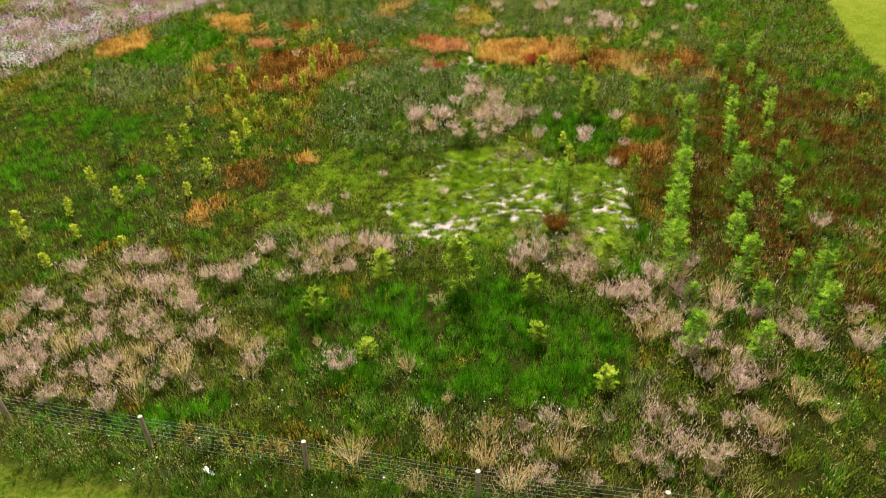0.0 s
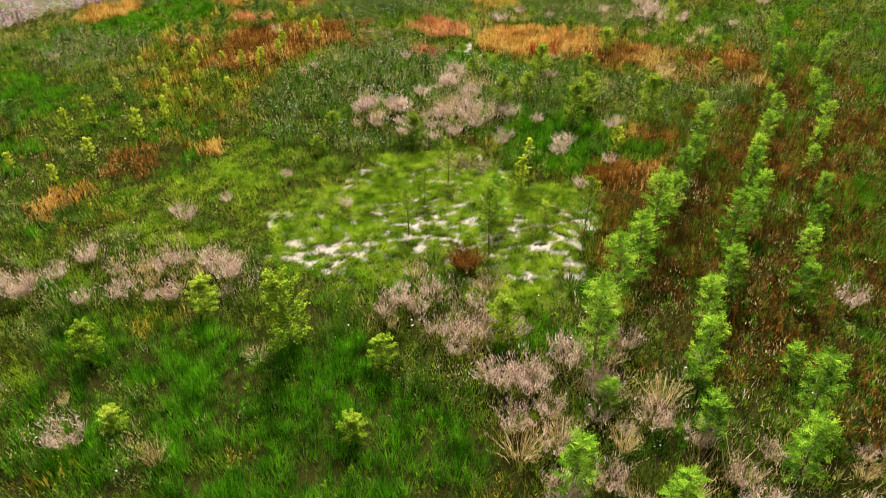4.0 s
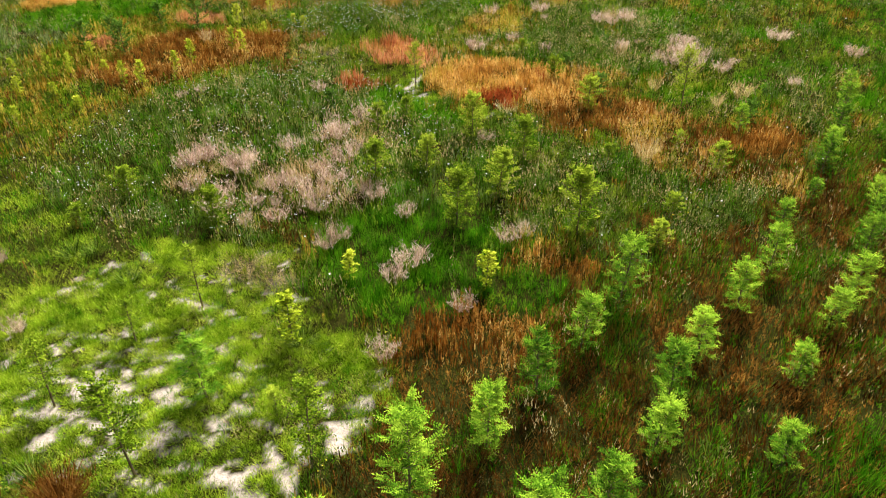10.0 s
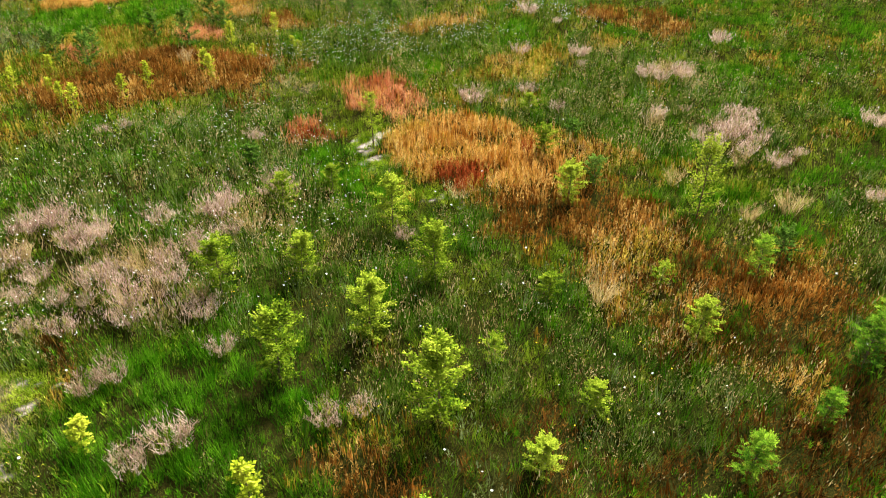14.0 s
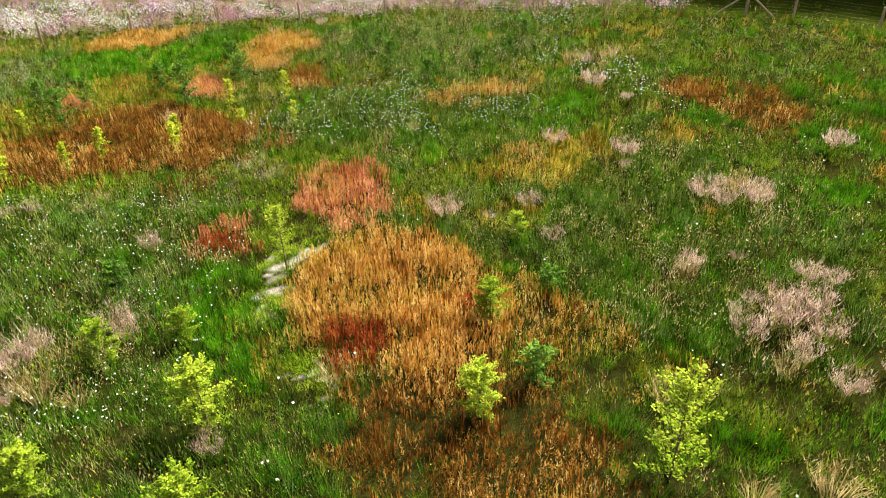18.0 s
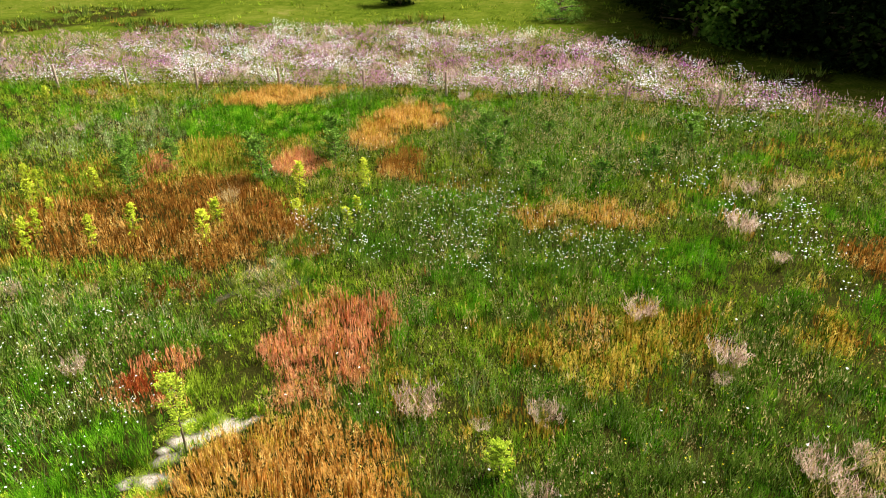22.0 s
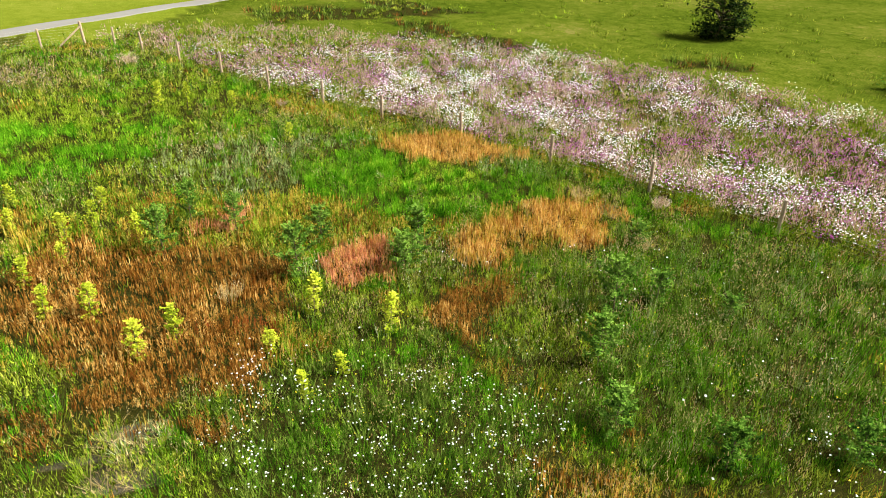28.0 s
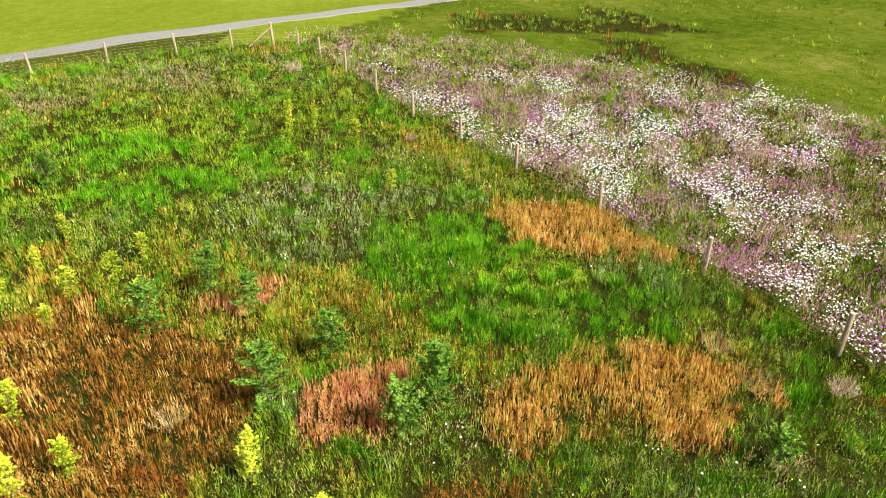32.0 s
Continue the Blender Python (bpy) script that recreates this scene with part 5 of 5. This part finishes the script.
tuft("pink", -7.9, 20.1)
tuft("pink", -7.2, 19.9)
tuft("pink", -6.8, 18.7)
tuft("pink", -3.4, 17.0)
tuft("pink", -4.5, 17.3)
tuft("pink", -4.6, 15.8)
tuft("pink", 2.1, 16.2)
tuft("pink", -6.6, 17.2)
tuft("pink", -5.9, 16.6)
tuft("pink", -4.1, 32.0)
tuft("pink", -4.9, 32.6)
tuft("pink", -1.7, 31.2)
tuft("pink", -1.1, 31.6)
tuft("pink", -1.3, 33.7)
tuft("pink", -4.4, 29.6)
tuft("straw", -5.9, 15.2)
tuft("straw", -6.8, 15.2)
tuft("pink", -0.6, 23.7)
tuft("pink", -1.3, 27.8)
tuft("pink", -1.4, 30.6)
tuft("pink", -3.8, 32.3)
tuft("pink", -1.8, 33.4)
tuft("pink", -8.9, 28.2)
tuft("pink", 14.3, 35.1)
tuft("pink", 16.2, 39.5)
tuft("pink", 18.1, 37.4)
tuft("pink", 12.8, 40.3)
tuft("pink", 3.0, 27.4)
tuft("pink", 0.2, 26.5)
tuft("pink", -5.4, 32.1)
tuft("pink", -0.1, 34.7)
tuft("pink", -5.9, 38.2)
tuft("straw", -7.2, 20.5)
tuft("straw", -5.3, 20.1)
tuft("straw", -6.8, 21.4)
tuft("pink", 12.3, 40.2)
tuft("pink", 12.4, 38.3)
tuft("pink", 11.0, 40.8)
tuft("pink", -6.5, 37.9)
tuft("pink", -1.6, 27.5)
tuft("pink", -0.2, 26.0)
tuft("pink", 1.1, 24.9)
tuft("pink", -2.6, 32.9)
tuft("pink", -5.1, 30.9)
tuft("pink", -2.6, 30.9)
tuft("pink", -3.4, 29.8)
tuft("pink", -2.7, 30.2)
tuft("pink", -1.9, 29.8)
tuft("pink", 2.5, 27.1)
tuft("pink", 0.3, 28.6)
tuft("pink", -0.7, 34.6)
tuft("pink", -0.8, 32.5)
tuft("pink", 13.4, 37.6)
tuft("straw", -4.6, 32.1)
tuft("straw", 0.3, 32.9)
tuft("straw", 12.1, 34.5)
tuft("straw", 7.2, 30.7)
tuft("pink", 7.0, 40.4)
tuft("pink", 10.0, 40.1)
tuft("pink", 11.2, 39.2)
tuft("pink", 11.9, 39.0)
tuft("pink", 11.1, 38.0)
tuft("pink", 10.2, 43.5)
tuft("pink", 10.7, 44.4)
tuft("pink", 11.5, 43.6)
tuft("pink", 13.8, 47.7)
tuft("pink", 8.1, 45.5)
tuft("pink", 12.6, 36.9)
tuft("pink", 3.1, 32.7)
tuft("straw", 11.7, 37.2)
tuft("straw", 9.7, 36.0)
tuft("straw", -4.7, 39.4)
tuft("straw", 11.1, 34.2)
tuft("straw", -0.4, 32.8)
tuft("pink", 8.2, 45.0)
tuft("pink", 6.0, 46.2)
tuft("pink", 5.3, 41.3)
tuft("pink", 4.3, 40.8)
tuft("pink", 6.4, 51.5)
tuft("pink", 7.7, 50.7)
tuft("pink", 6.1, 42.1)
tuft("pink", -1.8, 37.6)
tuft("straw", 6.3, 55.8)
tuft("straw", 6.6, 56.6)
tuft("straw", 5.1, 54.7)
tuft("straw", -4.7, 38.6)
tuft("straw", 1.5, 46.2)
tuft("pink", -31.7, 42.1)
tuft("pink", -22.3, 48.5)
tuft("pink", -17.3, 45.4)
tuft("pink", -7.6, 57.8)
tuft("pink", -16.0, 58.7)
tuft("pink", -15.3, 60.4)
tuft("straw", -9.0, 55.8)
tuft("straw", -20.0, 50.5)
tuft("straw", -6.6, 44.7)
tuft("straw", -14.2, 61.2)
tuft("pale", -8.0, 56.3)
tuft("pale", -5.9, 56.0)
tuft("pale", -11.0, 19.9)
tuft("pale", -2.0, 42.4)
tuft("pale", 4.2, 34.8)
tuft("pale", -2.3, 43.0)
tuft("clump", -13.6, 50.7)
tuft("clump", -12.1, 51.7)
tuft("clump", -11.4, 51.7)
tuft("clump", -12.1, 52.5)
tuft("clump", -9.7, 51.4)
tuft("clump", -11.6, 50.9)
tuft("clump", -12.4, 53.0)
tuft("clump", -13.7, 52.1)
tuft("clump", -12.7, 51.2)
tuft("clump", -11.9, 54.2)
tuft("clump", -11.1, 52.2)
tuft("clump", -14.7, 50.7)
tuft("clump", -13.3, 49.9)
tuft("clump", -11.1, 52.8)
tuft("clump", -14.0, 51.1)
tuft("dark_clump", -3.3, 19.6)
tuft("dark_clump", -8.0, 21.0)
tuft("dark_clump", -6.9, 28.4)
tuft("dark_clump", -11.2, 24.7)
tuft("dark_clump", -6.1, 21.8)
tuft("dark_clump", -6.0, 20.6)
tuft("dark_clump", -7.4, 28.4)
tuft("dark_clump", -5.9, 27.1)
tuft("dark_clump", -2.1, 24.5)
tuft("dark_clump", -13.2, 28.6)
tuft("dark_clump", -14.9, 28.0)
tuft("dark_clump", -14.0, 28.2)
tuft("dark_clump", -11.7, 26.2)
tuft("red_clump", -5.5, 21.2)

# more tufts wherever the pink grass grows
more = np.random.default_rng(77)
TUFTY = np.argwhere((zone == KINDS.index("pink")) & (kind_of_land == 0) & (glade_d < 14))
taken = []
for i, j in more.permutation(TUFTY):
    at = (gx[i, j] + more.uniform(-0.1, 0.1), gy[i, j] + more.uniform(-0.1, 0.1))
    if len(taken) < 140 and all(math.dist(at, q) > 0.7 for q in taken):
        taken.append(at)
        tuft("pink" if more.random() < 0.6 else "straw", *at)

for kind, stock in STOCK.items():
    for v, ob in enumerate(stock):
        if (kind, v) not in USED:
            for child in list(ob.children):
                bpy.data.objects.remove(child)
            bpy.data.objects.remove(ob)


# ---- fences ----
def post_mesh(height, radius=0.075):
    rng = random.Random(5)
    co, faces = tube([(0, 0, -0.1), (0, 0, height * 0.5), (0, 0, height - 0.012), (0, 0, height)], [radius, radius, radius * 0.98, radius * 0.86], 10)
    co = [(x * (1 + rng.uniform(-0.04, 0.04)), y * (1 + rng.uniform(-0.04, 0.04)), z) for x, y, z in co]
    top = len(co)
    co.append((0, 0, height))
    faces = faces + [(30 + s, 30 + (s + 1) % 10, top) for s in range(10)]
    mats = [0] * (len(faces) - 10) + [1] * 10
    return mesh_of("post", co, faces, [M["post"], M["post_top"]], face_mats=mats)


POST = post_mesh(1.12, 0.062)
STRAINER = post_mesh(1.35, 0.08)


def fence(points, label, strainers=()):
    root = tagged(new("fence"), label, "fence")
    tops = []
    rng = random.Random(len(points))
    for i, (x, y) in enumerate(points):
        z = float(ground_z(np.array(x), np.array(y)))
        p = part("post", STRAINER if i in strainers else POST, root)
        p.matrix_basis = pose(x, y, z, rng.uniform(-2.5, 2.5), rng.uniform(-2.5, 2.5), rng.uniform(0, 360))
        tops.append(Vector((x, y, z)))
        if i in strainers:
            for sg in (-1, 1):
                j = i + sg
                if 0 <= j < len(points):
                    d = (Vector((*points[j], 0)) - Vector((x, y, 0))).normalized()
                    a, b = Vector((x, y, z + 1.1)), Vector((x, y, z)) + d * 1.5
                    co, f = tube([a, a.lerp(b, 0.5), b], [0.045, 0.045, 0.045], 8)
                    part("brace", mesh_of("brace", co, f, [M["post"]]), root)
    for level in (0.2, 0.35, 0.5, 0.65, 0.8, 0.95, 1.08):
        co, f = tube([t + Vector((0, 0, level)) for t in tops], [0.002] * len(tops), 3)
        part("wire", mesh_of("wire", co, f, [wire_mat]), root)
    return root


fence(SOUTH_FENCE, "timber post and wire fence beside the mown grass", (15,))
fence(NORTH_FENCE[1:], "timber post and wire fence along the flower strip", (15,))

# ---- litter by the fence ----
bm = bmesh.new()
bmesh.ops.create_cube(bm, size=1)
bmesh.ops.bevel(bm, geom=bm.edges[:], offset=0.12, segments=2, affect="EDGES")
for v in bm.verts:
    v.co = (v.co.x * 0.36, v.co.y * 0.11 * (1 + 0.4 * v.co.x), v.co.z * 0.05 + 0.03 * math.sin(v.co.x * 6))
me = bpy.data.meshes.new("plastic_bag")
bm.to_mesh(me)
bm.free()
me.materials.append(paper_mat)
bag = tagged(new("plastic_bag", me), "crumpled white plastic wrapper lying in long grass", "litter")
bag.matrix_basis = pose(-18.9, 17.2, float(ground_z(np.array(-18.9), np.array(17.2))) + 0.03, 0, 0, 118)

# ---- path across the mown grass ----
def build_path():
    line = [(-15.0, -2.0), (-25.0, 12.0), (-34.7, 25.4), (-39.4, 29.9), (-44.3, 35.7), (-49.5, 42.0), (-54.7, 48.8), (-70.0, 66.0), (-95.0, 92.0), (-150.0, 150.0)]
    m, n, l, bsdf = material("worn_path_tarmac", 0.9, 0.2)
    t = n.new("ShaderNodeTexNoise")
    t.inputs["Scale"].default_value = 3.0
    t.inputs["Detail"].default_value = 8
    r = ramp_of(n, [(0.3, (0.12, 0.112, 0.105)), (0.7, (0.23, 0.215, 0.20))])
    l.new(t.outputs["Fac"], r.inputs["Fac"])
    l.new(r.outputs[0], bsdf.inputs["Base Color"])
    co, faces = [], []
    pts = []
    for (x0, y0), (x1, y1) in zip(line, line[1:]):
        for k in range(12):
            pts.append((x0 + (x1 - x0) * k / 12, y0 + (y1 - y0) * k / 12))
    for k, (x, y) in enumerate(pts):
        q = Vector(pts[min(k + 1, len(pts) - 1)]) - Vector(pts[max(k - 1, 0)])
        s = Vector((-q.y, q.x)).normalized()
        for e, dz in ((-0.95, -0.05), (-0.9, 0.045), (0.9, 0.045), (0.95, -0.05)):
            px, py = x + s.x * e, y + s.y * e
            co.append((px, py, float(ground_z(np.array(px), np.array(py))) + dz))
        if k:
            for c in range(3):
                a = (k - 1) * 4 + c
                faces.append((a, a + 1, a + 5, a + 4))
    tagged(new("path", mesh_of("path", co, faces, [m])), "narrow grey tarmac path through mown grass", "path", kind="structure")


build_path()


# ---- woodland edge and field trees ----
def big_tree(name, label, x, y, height, wide, low, seed, mat, leaf=0.34, clumps=90, conical=False):
    rng = random.Random(seed)
    root = tagged(new(name), label, "tree")
    root.matrix_basis = pose(x, y, float(ground_z(np.array(x), np.array(y))))
    tubes = [tube([(0, 0, -0.2), (0.1, 0, height * 0.4), (0, 0.1, height * 0.9)], [height * 0.028, height * 0.018, 0.03], 8)]
    quads, tones = [], []
    for c in range(clumps):
        f = low + (0.98 - low) * rng.random()
        r = wide * ((1.05 - f) if conical else math.sqrt(max(0.05 if height < 5 else 0.45, 1 - ((f - 0.5) / 0.55) ** 2))) * rng.uniform(0.35, 1.0)
        a = rng.uniform(0, 2 * math.pi)
        mid = Vector((math.cos(a) * r, math.sin(a) * r, f * height))
        if c % 6 == 0:
            tubes.append(tube([(0, 0, f * height * 0.8), tuple(mid * 0.55 + Vector((0, 0, f * height * 0.42))), tuple(mid)], [0.08, 0.05, 0.02], 5))
        size = wide * rng.uniform(0.16, 0.30)
        shade = rng.random()
        for k in range(38):
            d = Vector((rng.gauss(0, 1), rng.gauss(0, 1), rng.gauss(0, 0.7)))
            p = mid + d * size * 0.55
            along = Vector((rng.uniform(-1, 1), rng.uniform(-1, 1), rng.uniform(-0.8, 0.5))).normalized()
            up = Vector((rng.uniform(-0.7, 0.7), rng.uniform(-0.7, 0.7), 1)).normalized()
            leaf_quad(quads, tones, p, along, up, leaf * rng.uniform(0.6, 1.2), 0.6, 0.6 * shade + 0.4 * rng.random())
    co, faces = join_tubes(tubes)
    part("trunk", mesh_of("trunk", co, faces, [M["bark"]], smooth=True), root)
    h = Heap()
    h.add(np.array([[tuple(v) for v in q] for q in quads]), [(0, 2, 1), (1, 2, 3)], np.array(tones))
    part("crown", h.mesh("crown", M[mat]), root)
    return root


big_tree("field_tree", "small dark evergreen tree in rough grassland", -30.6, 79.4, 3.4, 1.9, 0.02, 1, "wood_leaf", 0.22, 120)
big_tree("field_bush", "low spreading green bush in rough grassland", -15.5, 79.6, 1.5, 1.9, 0.05, 3, "hazel_leaf", 0.16, 60)
wood = random.Random(9)
WOOD_EDGE = [(-22.0, 101.0), (-13.0, 90.0), (-4.5, 79.5), (5.0, 76.0), (16.0, 73.5), (28.0, 71.0), (42.0, 66.0)]
for row, count in ((0.0, 20), (4.0, 15), (9.0, 11)):
    for i in range(count):
        s = (i + 0.5) / count * (len(WOOD_EDGE) - 1)
        k = int(s)
        (x0, y0), (x1, y1) = WOOD_EDGE[k], WOOD_EDGE[k + 1]
        x, y = x0 + (x1 - x0) * (s - k) + wood.uniform(-0.7, 0.7) + row * 0.4, y0 + (y1 - y0) * (s - k) + wood.uniform(-0.7, 0.7) + row
        pale = row == 0.0 and i == 7
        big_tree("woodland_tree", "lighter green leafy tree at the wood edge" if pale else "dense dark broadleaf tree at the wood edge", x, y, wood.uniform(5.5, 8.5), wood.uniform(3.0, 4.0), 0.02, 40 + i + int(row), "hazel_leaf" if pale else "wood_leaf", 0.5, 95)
